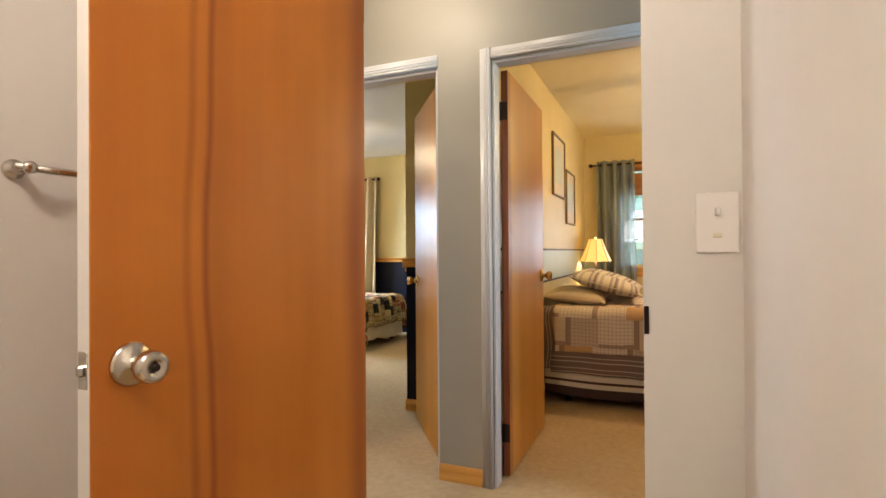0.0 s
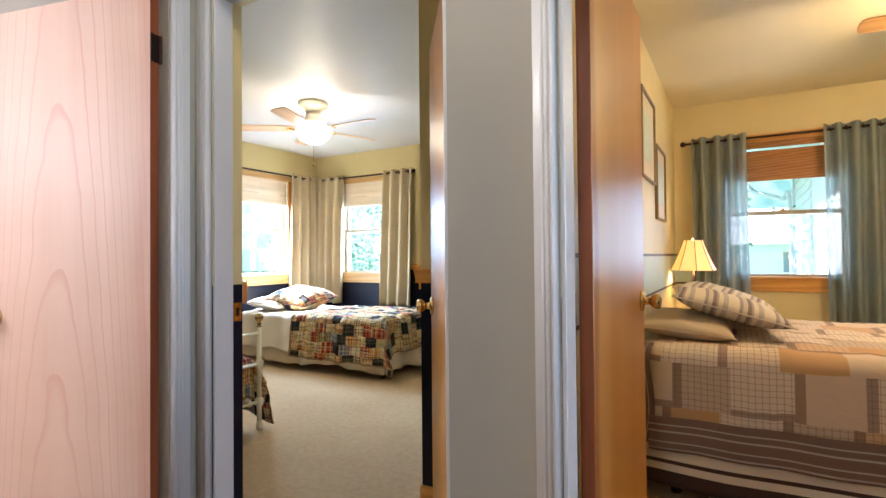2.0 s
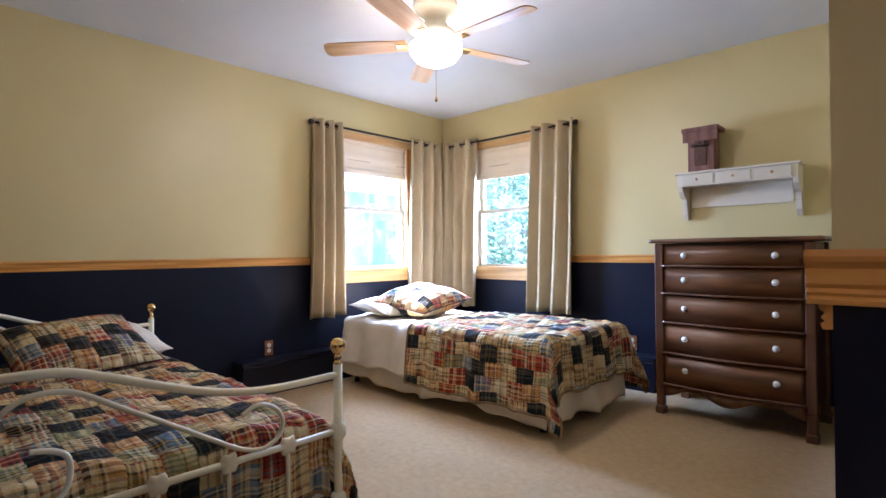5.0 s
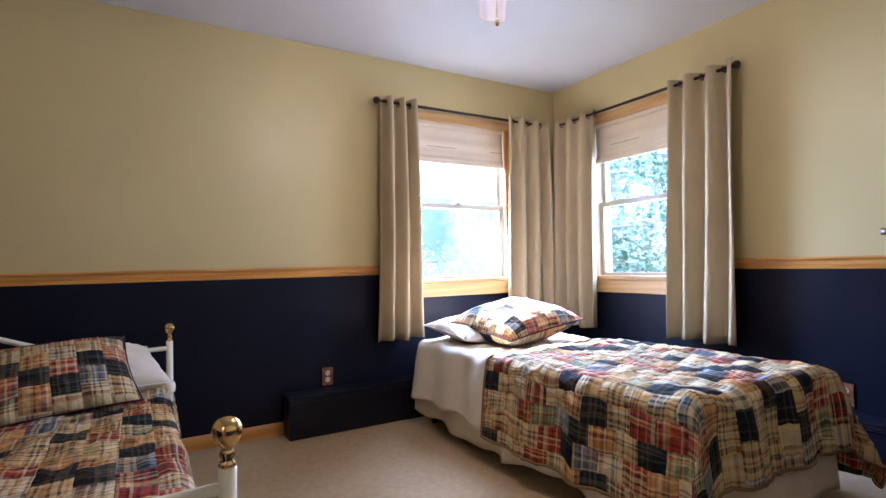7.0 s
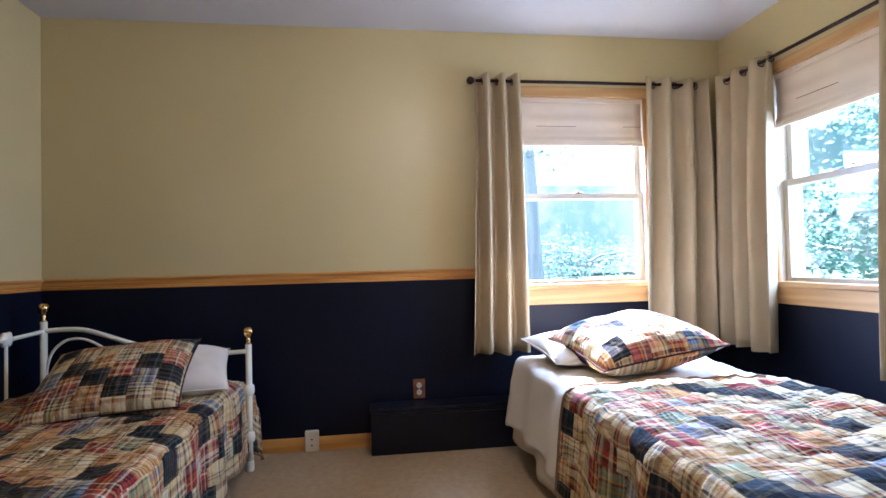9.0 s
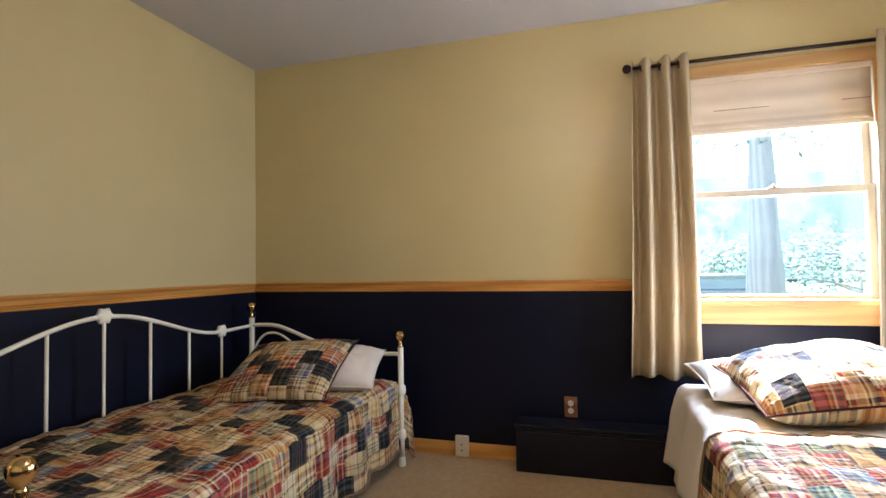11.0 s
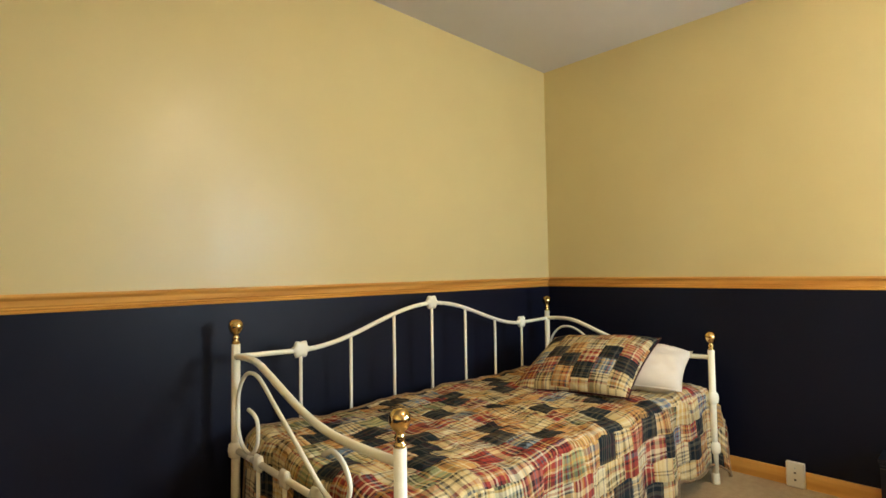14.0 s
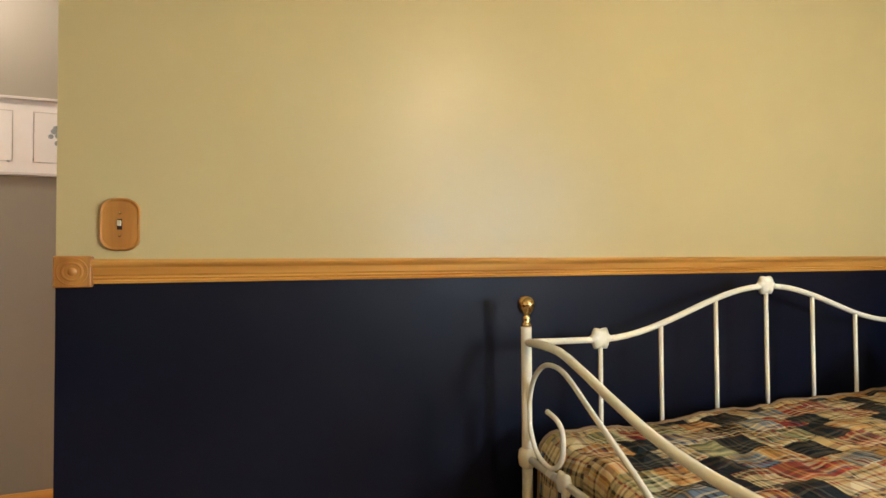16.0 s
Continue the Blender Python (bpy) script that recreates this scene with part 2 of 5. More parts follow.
M_DOOREDGE = wood("red_brown_door_edge", (0.15, 0.034, 0.008), (0.25, 0.062, 0.016), "z", 0.5)
M_WALNUT = wood("brown_walnut_veneer", (0.085, 0.033, 0.012), (0.20, 0.085, 0.032), "x", 0.32, 0.5)
M_WALNUTZ = wood("dark_walnut_frame", (0.065, 0.026, 0.011), (0.14, 0.058, 0.024), "z", 0.35)
M_BARN = wood("weathered_red_board", (0.12, 0.05, 0.035), (0.24, 0.11, 0.08), "z", 0.8)
M_FANWOOD = wood("honey_oak_fan_blade", (0.46, 0.24, 0.08), (0.62, 0.37, 0.15), "x", 0.35)
M_BAMBOO = wood("brown_bamboo_shade", (0.26, 0.10, 0.02), (0.46, 0.21, 0.06), "x", 0.6, 3.0)
M_BRASS = metal("polished_brass", (0.75, 0.52, 0.22), 0.14)
M_NICKEL = metal("satin_nickel", (0.62, 0.57, 0.50), 0.22)
M_BRONZE = metal("dark_bronze", (0.06, 0.04, 0.035), 0.35)
M_GREYMETAL = metal("brushed_steel", (0.55, 0.54, 0.52), 0.35)
M_CURTAIN = cloth("beige_linen_curtain", (0.50, 0.395, 0.235), 0.75, 0.06, 500, 0.12, 0.10)
M_BLUECURT = cloth("blue_grey_curtain", (0.40, 0.46, 0.46), 0.85, 0.08, 500, 0.12, 0.4, 0.34)
M_SHADE = cloth("ivory_roman_shade", (0.70, 0.575, 0.43), 0.9, 0.04, 500, 0.1, 0.07)
M_SHEET = cloth("white_cotton_sheet", (0.74, 0.66, 0.54), 0.9, 0.04, 500, 0.6)
M_SKIRT = cloth("cream_bed_skirt", (0.66, 0.57, 0.42), 0.9, 0.05, 500, 0.2)
M_BROWNCLOTH = cloth("brown_striped_cloth", (0.10, 0.06, 0.045), 0.9, 0.1, 500, 0.2)
M_BINDING = cloth("tan_cotton_binding", (0.24, 0.155, 0.085), 0.9, 0.2, 500, 0.2)
M_MATTRESS = cloth("grey_brown_ticking", (0.20, 0.16, 0.11), 0.9, 0.1, 500, 0.2)
PATCH = [(0.0, C(0.011, 0.017, 0.021)), (0.14, C(0.325, 0.046, 0.030)), (0.21, C(0.565, 0.428, 0.205)), (0.38, C(0.146, 0.197, 0.248)), (0.48, C(0.496, 0.248, 0.085)), (0.60, C(0.565, 0.461, 0.257)), (0.72, C(0.257, 0.266, 0.129)), (0.79, C(0.376, 0.094, 0.060)), (0.84, C(0.598, 0.504, 0.316))]
M_PATCH = patchwork("madras_patchwork_quilt", 0.116, 0.095, PATCH, 1.0)


def carpet():
    n = Nodes("beige_cut_pile_carpet")
    v = n.coords()
    tuft = n.noise(v, 260, 3, 0.7)
    mid = n.noise(v, 28, 4, 0.6)
    big = n.noise(v, 1.3, 4)
    f = n.math("ADD", n.math("MULTIPLY", tuft, 0.5), n.math("ADD", n.math("MULTIPLY", mid, 0.3), n.math("MULTIPLY", big, 0.25)))
    n.bump(n.math("ADD", tuft, n.math("MULTIPLY", mid, 0.7)), 0.55, 0.012)
    return n.done(n.ramp(f, [(0.32, C(0.35, 0.235, 0.12)), (0.70, C(0.61, 0.455, 0.262))]), 0.97, 0, 0.05)


M_CARPET = carpet()


def glass_mat():
    n = Nodes("window_glass")
    tr = n.add("ShaderNodeBsdfTransparent", {0: C(0.96, 0.98, 0.97)})
    gl = n.add("ShaderNodeBsdfGlossy", {0: C(1, 1, 1), 1: 0.02})
    mx = n.add("ShaderNodeMixShader", {0: 0.035, 1: tr.outputs[0], 2: gl.outputs[0]})
    n.t.links.new(mx.outputs[0], n.t.nodes["Material Output"].inputs[0])
    return n.m


M_GLASS = glass_mat()


def glow(name, c, strength):
    n = Nodes(name)
    n.put(n.b.inputs["Emission Color"], C(*c))
    n.put(n.b.inputs["Emission Strength"], strength)
    return n.done(C(0.8, 0.78, 0.72), 0.4)


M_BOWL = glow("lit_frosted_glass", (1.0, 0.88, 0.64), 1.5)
M_LAMPSHADE = glow("lit_amber_lampshade", (1.0, 0.44, 0.045), 0.055)


# ---- builders ----
def mesh_of(name, bm, mats, smooth=False):
    me = bpy.data.meshes.new(name)
    bmesh.ops.recalc_face_normals(bm, faces=bm.faces)
    bm.to_mesh(me)
    bm.free()
    for m in (mats if isinstance(mats, (list, tuple)) else [mats]):
        me.materials.append(m)
    if smooth:
        me.polygons.foreach_set("use_smooth", [True] * len(me.polygons))
    return me


def thing(name, at=(0, 0, 0), rz=0, label="", category="", group="", kind=""):
    ob = new(name)
    ob.empty_display_size = 0.1
    ob.matrix_world = pose(*at, 0, 0, rz)
    return tagged(ob, label, category, group, kind)


def part(name, bm, mats, parent=None, label="", smooth=False, m=None):
    ob = new(name, mesh_of(name, bm, mats, smooth))
    if parent:
        ob.parent = parent
    if m is not None:
        ob.matrix_basis = m
    return tagged(ob, label)


def single(name, bm, mats, label, category="", group="", kind="", smooth=False, at=(0, 0, 0), rz=0):
    ob = new(name, mesh_of(name, bm, mats, smooth))
    ob.matrix_world = pose(*at, 0, 0, rz)
    return tagged(ob, label, category, group, kind)


def box(x0, x1, y0, y1, z0, z1, bev=0.0, bm=None, seg=2):
    own = bmesh.new()
    bmesh.ops.create_cube(own, size=1, matrix=Matrix.LocRotScale(((x0 + x1) / 2, (y0 + y1) / 2, (z0 + z1) / 2), None, (abs(x1 - x0), abs(y1 - y0), abs(z1 - z0))))
    if bev:
        bmesh.ops.bevel(own, geom=own.edges, offset=bev, segments=seg, affect="EDGES", profile=0.5)
    if bm is None:
        return own
    return join(bm, own)


def join(bm, other):
    me = bpy.data.meshes.new("tmp")
    other.to_mesh(me)
    other.free()
    bm.from_mesh(me)
    bpy.data.meshes.remove(me)
    return bm


def lathe(profile, steps=20, m=None, bm=None):
    """A turned shape from (radius, height) pairs round z."""
    own = bmesh.new()
    rings = []
    for r, z in profile:
        if r < 1e-5:
            rings.append([own.verts.new((0, 0, z))])
        else:
            rings.append([own.verts.new((r * math.cos(2 * math.pi * i / steps), r * math.sin(2 * math.pi * i / steps), z)) for i in range(steps)])
    for a, b in zip(rings, rings[1:]):
        for i in range(steps):
            j = (i + 1) % steps
            vs = [a[i % len(a)], a[j % len(a)], b[j % len(b)], b[i % len(b)]]
            vs = list(dict.fromkeys(vs))
            if len(vs) > 2:
                own.faces.new(vs)
    if m is not None:
        bmesh.ops.transform(own, matrix=m, verts=own.verts)
    return join(bm, own) if bm is not None else own


def tube(points, r, steps=10, bm=None, closed_ends=True):
    """A round bar along a line of points."""
    own = bmesh.new()
    pts = [Vector(p) for p in points]
    rings = []
    ref = Vector((0, 0, 1))
    for i, p in enumerate(pts):
        d = (pts[min(i + 1, len(pts) - 1)] - pts[max(i - 1, 0)]).normalized()
        if abs(d.dot(ref)) > 0.95:
            side = d.cross(Vector((0, 1, 0)) if abs(d.y) < 0.9 else Vector((1, 0, 0))).normalized()
        else:
            side = d.cross(ref).normalized()
        if rings and side.dot(last) < 0:
            side = -side
        last = side
        up = side.cross(d).normalized()
        rings.append([own.verts.new(p + r * (math.cos(a) * side + math.sin(a) * up)) for a in [2 * math.pi * k / steps for k in range(steps)]])
    for a, b in zip(rings, rings[1:]):
        for k in range(steps):
            own.faces.new((a[k], a[(k + 1) % steps], b[(k + 1) % steps], b[k]))
    if closed_ends:
        own.faces.new(rings[0])
        own.faces.new(rings[-1][::-1])
    return join(bm, own) if bm is not None else own


def spline(pts, n=8):
    """A smooth line through control points."""
    p = [Vector(q) for q in pts]
    out = []
    for i in range(len(p) - 1):
        a, b, c, d = p[max(i - 1, 0)], p[i], p[i + 1], p[min(i + 2, len(p) - 1)]
        for k in range(n):
            t = k / n
            out.append(0.5 * ((2 * b) + (c - a) * t + (2 * a - 5 * b + 4 * c - d) * t * t + (3 * b - a - 3 * c + d) * t ** 3))
    return out + [p[-1]]


def sheet(nu, nv, f, uv=None):
    """A grid of points f(i, j) as a surface, with uv(i, j) in metres."""
    bm = bmesh.new()
    lay = bm.loops.layers.uv.new("UVMap") if uv else None
    vs = [[bm.verts.new(f(i / nu, j / nv)) for j in range(nv + 1)] for i in range(nu + 1)]
    for i in range(nu):
        for j in range(nv):
            fc = bm.faces.new((vs[i][j], vs[i + 1][j], vs[i + 1][j + 1], vs[i][j + 1]))
            fc.smooth = True
            if lay:
                for lp, (a, b) in zip(fc.loops, ((i, j), (i + 1, j), (i + 1, j + 1), (i, j + 1))):
                    lp[lay].uv = uv(a / nu, b / nv)
    return bm


def thicken(ob, d, offset=-1.0):
    md = ob.modifiers.new("thickness", "SOLIDIFY")
    md.thickness, md.offset = d, offset
    return ob


def moulding(profile, length, axis="x"):
    """A straight moulding: profile of (out, up) pairs pushed along an axis."""
    bm = bmesh.new()
    ends = []
    for s in (0, length):
        ends.append([bm.verts.new((s, o, u) if axis == "x" else (o, s, u)) for o, u in profile])
    k = len(profile)
    for i in range(k):
        bm.faces.new((ends[0][i], ends[0][(i + 1) % k], ends[1][(i + 1) % k], ends[1][i]))
    bm.faces.new(ends[0])
    bm.faces.new(ends[1][::-1])
    return bm


def wall(name, axis, c0, c1, a0, a1, z1, lowside, highside, openings=(), split=None, reveal=None, label=""):
    """A wall between c0 and c1 across its thickness, from a0 to a1 along its length.
    lowside and highside: (lower paint, upper paint) of the face at c0 and at c1."""
    mats = [lowside[0], lowside[1], highside[0], highside[1]]
    rv = reveal or [mats[0], mats[1]]
    mats += rv
    As = sorted({a0, a1, *[o[0] for o in openings], *[o[1] for o in openings]})
    Zs = sorted({0.0, z1, *([split] if split else []), *[o[2] for o in openings], *[o[3] for o in openings]})
    As = [a for a in As if a0 <= a <= a1]

    def solid(i, k):
        if not (0 <= i < len(As) - 1 and 0 <= k < len(Zs) - 1):
            return False
        a, z = (As[i] + As[i + 1]) / 2, (Zs[k] + Zs[k + 1]) / 2
        return not any(o[0] < a < o[1] and o[2] < z < o[3] for o in openings)

    bm = bmesh.new()

    def quad(pts, mi):
        bm.faces.new([bm.verts.new((c, a, z) if axis == "x" else (a, c, z)) for c, a, z in pts]).material_index = mi

    for i in range(len(As) - 1):
        for k in range(len(Zs) - 1):
            if not solid(i, k):
                continue
            p, q, r, s = As[i], As[i + 1], Zs[k], Zs[k + 1]
            up = 1 if split is None or r >= split - 1e-6 else 0
            quad([(c0, p, r), (c0, q, r), (c0, q, s), (c0, p, s)], up)
            quad([(c1, p, r), (c1, q, r), (c1, q, s), (c1, p, s)], 2 + up)
            for di, dk, pts in ((-1, 0, [(c0, p, r), (c1, p, r), (c1, p, s), (c0, p, s)]), (1, 0, [(c0, q, r), (c1, q, r), (c1, q, s), (c0, q, s)]),
                                (0, -1, [(c0, p, r), (c1, p, r), (c1, q, r), (c0, q, r)]), (0, 1, [(c0, p, s), (c1, p, s), (c1, q, s), (c0, q, s)])):
                if not solid(i + di, k + dk):
                    quad(pts, 4 + up)
    bmesh.ops.remove_doubles(bm, verts=bm.verts, dist=1e-5)
    return single(name, bm, mats, label, "wall", "", "structure")


# ---- plan ----
XW, YS, YN, ZC = -5.41, 2.39, 6.53, 2.52      # navy bedroom: west, south, north faces, ceiling
XE, YCL = -1.63, 3.20                           # its east face, and the closet face by the door
YH = 2.27                                       # hall face of the bedroom wall
XBW, YBN, XBE = -0.86, 6.48, 2.60               # second bedroom
XHW, XHE = -1.93, 1.60                          # hall ends
YB1, YB0 = 1.32, 1.13                           # bath wall, hall face and bath face
DA = (-1.86, -0.965)                             # doorways
DB = (-0.684, 0.136)
DBATH = (-0.80, 0.022)
DC = (1.45, 2.165)
DH = 2.02
RAIL = 1.012

nav, gold, hall, bath = (M_NAVY, M_CREAM), (M_GOLD, M_GOLD), (M_HALL, M_HALL), (M_BATH, M_BATH)
WW = (5.10, 5.98, 0.93, 2.12)
WN = (-4.95, -4.07, 0.93, 2.12)
WB = (-0.44, 0.44, 0.93, 2.12)

fl = new("floor", mesh_of("floor", box(-5.6, 2.8, -1.6, 6.7, -0.12, 0.0), M_CARPET))
tagged(fl, "beige cut-pile carpet running through all rooms", "floor", "", "structure")
cl = new("ceiling", mesh_of("ceiling", box(-5.6, 2.8, -1.6, 6.7, ZC, ZC + 0.12), M_CEIL))
# Thin slab under the white ceiling, its cream tone painted-in lamp warmth.
cb = new("ceiling_second_bedroom", mesh_of("ceiling_second_bedroom", box(XBW, XBE, YS, YBN, ZC - 0.006, ZC), M_CEILB))
tagged(cb, "second bedroom ceiling slab with warm lamp light in its colour", "ceiling", "", "structure")
tagged(cl, "white lightly textured plaster ceiling", "ceiling", "", "structure")

wall("wall_west", "x", XW - 0.16, XW, YS, YN, ZC, (M_WHITETRIM, M_WHITETRIM), nav, [WW], RAIL, [M_VINYL, M_VINYL], "cream over navy painted wall with a window")
wall("wall_north", "y", YN, YN + 0.16, XW - 0.16, XE, ZC, nav, (M_WHITETRIM, M_WHITETRIM), [WN], RAIL, [M_VINYL, M_VINYL], "cream over navy painted wall with a window")
wall("wall_south", "y", YH, YS, XW - 0.16, XBE, ZC, hall, nav, [(DA[0], DA[1], 0, DH), (DB[0], DB[1], 0, DH)], RAIL + 0.028, [M_NAVY, M_CREAM], "bedroom wall with two doorways to the hall")
wall("wall_closet", "y", YCL, YCL + 0.12, XE, XBW - 0.10, ZC, nav, nav, (), RAIL + 0.03, None, "cream over navy closet wall beside the door")
wall("wall_east", "x", XE, XE + 0.12, YCL + 0.12, YN, ZC, nav, nav, (), RAIL, None, "cream over navy painted wall")
wall("wall_between", "x", XBW - 0.10, XBW, YS, YBN + 0.16, ZC, nav, gold, (), RAIL, None, "partition wall between the two bedrooms")
wall("wall_bedroom_north", "y", YBN, YBN + 0.16, XBW, XBE, ZC, gold, (M_WHITETRIM, M_WHITETRIM), [WB], None, [M_OAKX, M_OAKX], "pale gold wall with a window")
wall("wall_bedroom_east", "x", XBE, XBE + 0.12, YH, YBN + 0.16, ZC, gold, gold, (), None, None, "pale gold painted wall")
wall("wall_hall_west", "x", XHW - 0.10, XHW, -0.2, YH, ZC, bath, hall, [(DC[0], DC[1], 0, DH)], None, [M_HALL, M_HALL], "grey hall wall with a doorway")
wall("wall_hall_east", "x", XHE, XHE + 0.12, -1.6, YH, ZC, hall, hall, [(1.46, 2.12, 0.93, 2.0)], None, [M_WHITETRIM, M_WHITETRIM], "grey hall end wall with an added window opening")
wall("wall_bath", "y", YB0, YB1, XHW, XHE, ZC, bath, hall, [(DBATH[0], DBATH[1], 0, DH)], None, [M_TRIM, M_TRIM], "bathroom wall with a doorway")
wall("wall_bath_east", "x", 0.21, 0.33, -1.6, YB0, ZC, bath, bath, (), None, None, "pale grey bathroom wall")
wall("wall_bath_west", "x", -1.60, -1.48, -1.6, YB0, ZC, bath, bath, (), None, None, "pale grey bathroom wall")
wall("wall_bath_south", "y", -1.6, -1.48, -1.48, XHE, ZC, bath, bath, (), None, None, "pale grey bathroom wall")
wall("wall_side_room_south", "y", -0.32, -0.2, -4.6, XHW, ZC, bath, bath, (), None, None, "pale wall of the side room")
wall("wall_side_room_west", "x", -4.6, -4.48, -0.2, YH, ZC, bath, bath, (), None, None, "pale wall of the side room")


# ---- trim ----
RAILP = [(0, -0.032), (0.010, -0.032), (0.012, -0.026), (0.008, -0.022), (0.012, -0.018), (0.008, -0.013), (0.013, -0.008), (0.016, 0.010), (0.024, 0.018), (0.026, 0.024), (0.022, 0.032), (0, 0.032)]
BASEP = [(0, 0), (0.014, 0), (0.014, 0.055), (0.011, 0.068), (0.006, 0.078), (0, 0.078)]


def strip(name, profile, mat, x0, y0, x1, y1, z, label, category):
    """A moulding on a wall, from (x0, y0) to (x1, y1); it stands out to the left of that way."""
    d = Vector((x1 - x0, y1 - y0, 0))
    ob = single(name, moulding(profile, d.length), mat, label, category, "", "structure")
    ob.matrix_world = pose(x0, y0, z, 0, 0, math.degrees(math.atan2(d.y, d.x)))
    return ob


RL, BL = "golden oak chair rail between cream and navy paint", "low oak baseboard along the carpet"
strip("trim_rail_west", RAILP, M_OAKX, XW, 5.029, XW, YS, RAIL, RL, "chair rail")
strip("trim_rail_corner", RAILP, M_OAKX, XW, YN, XW, 6.051, RAIL, RL, "chair rail")
strip("trim_rail_south", RAILP, M_OAKX, XW + 0.026, YS, DA[0] - 0.082, YS, RAIL, RL, "chair rail")
strip("trim_rail_north", RAILP, M_OAKX, XE, YN, -3.999, YN, RAIL, RL, "chair rail")
strip("trim_rail_northwest", RAILP, M_OAKX, -5.021, YN, XW + 0.026, YN, RAIL, RL, "chair rail")
strip("trim_rail_closet", RAILP, M_OAKX, -0.96, YCL, XE - 0.024, YCL, RAIL + 0.03, RL, "chair rail")
strip("trim_rail_east", RAILP, M_OAKX, XE, YCL, XE, YN - 0.026, RAIL, RL, "chair rail")
strip("baseboard_west", BASEP, M_OAKX, XW, YN, XW, YS, 0, BL, "baseboard")
strip("baseboard_south", BASEP, M_OAKX, XW + 0.014, YS, DA[0], YS, 0, BL, "baseboard")
strip("baseboard_north", BASEP, M_OAKX, XE, YN, XW + 0.014, YN, 0, BL, "baseboard")
strip("baseboard_closet", BASEP, M_OAKX, -0.96, YCL, XE, YCL, 0, BL, "baseboard")
strip("baseboard_east", BASEP, M_OAKX, XE, YCL, XE, YN - 0.014, 0, BL, "baseboard")
strip("baseboard_bedroom_west", BASEP, M_OAKX, XBW, YBN, XBW, YS, 0, BL, "baseboard")
strip("baseboard_bedroom_north", BASEP, M_OAKX, XBE, YBN, XBW + 0.014, YBN, 0, BL, "baseboard")
strip("baseboard_hall_north", BASEP, M_OAKX, DB[0] - 0.056, YH, DA[1], YH, 0, BL, "baseboard")
strip("baseboard_hall_east", BASEP, M_OAKX, XHE, YH, DB[1] + 0.056, YH, 0, BL, "baseboard")
strip("baseboard_hall_south", BASEP, M_OAKX, XHW, YB1, DBATH[0] - 0.066, YB1, 0, BL, "baseboard")


def rosette(at, rz):
    t = thing("corner_block", at, rz, "square oak corner block with turned rosette ending the rail", "corner block", "corner blocks", "structure")
    part("block", box(0, 0.084, 0, 0.024, -0.04, 0.04, 0.004), M_OAKZ, t)
    m = Matrix.Translation((0.042, 0.022, 0)) @ pose(0, 0, 0, -90)
    part("rosette", lathe([(0.0, 0.006), (0.008, 0.006), (0.012, 0.0), (0.017, 0.0), (0.022, 0.007), (0.027, 0.0), (0.031, 0.0), (0.034, 0.005), (0.037, 0.0), (0.037, -0.004)], 24, m), M_OAKZ, t, "", True)
    return t


rosette((DA[0] - 0.084, YS, RAIL), 0)


def casing(name, mat, label, axis, at, a0, a1, h, out, w=0.066, foot=0.0, skip=()):
    """Fluted casing round a doorway: two uprights and a head, on the face at `at`, standing out by sign `out`."""
    t = thing(name, (0, 0, 0), 0, label, "door casing", "", "structure")

    def depth(f):
        """The relief across the board: three rounded beads beside the opening, then a flat."""
        return 0.011 + max(h * math.sqrt(max(0.0, 1 - ((f - c) / b) ** 2)) for c, b, h in ((0.13, 0.12, 0.010), (0.38, 0.10, 0.008), (0.57, 0.07, 0.006)))

    def rib(p0, p1, q0, q1, nm):
        along = nm == "head"
        line = [(0.0, 0.0)] + [(k / 36, depth(k / 36)) for k in range(37)] + [(1.0, 0.0)]
        bm = bmesh.new()
        ends = []
        for e in (0, 1):
            ring = []
            for f, d in line:
                a, z = (p0 + (p1 - p0) * e, q0 + (q1 - q0) * f) if along else (p0 + (p1 - p0) * f, q0 + (q1 - q0) * e)
                c = at + out * d
                ring.append(bm.verts.new((a, c, z) if axis == "y" else (c, a, z)))
            ends.append(ring)
        for k in range(len(line)):
            n = (k + 1) % len(line)
            bm.faces.new((ends[0][k], ends[0][n], ends[1][n], ends[1][k]))
        bm.faces.new(ends[0])
        bm.faces.new(ends[1][::-1])
        bmesh.ops.recalc_face_normals(bm, faces=bm.faces)
        part(nm, bm, mat, t, "", True)

    rib(a0 - 0.004, a0 - w, foot, h + w, "upright") if "low" not in skip else None
    rib(a1 + 0.004, a1 + w, foot, h + w, "upright") if "high" not in skip else None
    rib(a0 - 0.002, a1 + 0.002, h + 0.004, h + w, "head")
    return t


casing("trim_door_1", M_TRIM, "grey painted fluted casing round the bedroom doorway", "y", YH, DA[0], DA[1], DH, -1, skip=("high",))
casing("trim_door_2", M_TRIM, "grey painted fluted casing round the second bedroom doorway", "y", YH, DB[0], DB[1], DH, -1, w=0.056)
casing("trim_door_3", M_TRIM, "grey painted fluted casing in the hall corner", "x", XHW, DC[0], DC[1], DH, 1)
casing("trim_door_4", M_WHITETRIM, "white painted casing round the bathroom doorway", "y", YB1, DBATH[0], DBATH[1], DH, 1, skip=("low",))

# door stops on the jambs
for nm, a, b, y in (("trim_stop_1", DA[0], DA[1], YH + 0.055), ("trim_stop_2", DB[0], DB[1], YH + 0.055)):
    bm = box(a, a + 0.012, y - 0.053, y + 0.019, 0, DH, 0.002, None, 1)
    box(b - 0.012, b, y - 0.053, y + 0.019, 0, DH, 0.002, bm, 1)
    box(a + 0.012, b - 0.012, y - 0.053, y + 0.019, DH - 0.012, DH, 0.002, bm, 1)
    single(nm, bm, M_TRIM, "grey painted door stop on the jamb", "door stop", "", "structure")


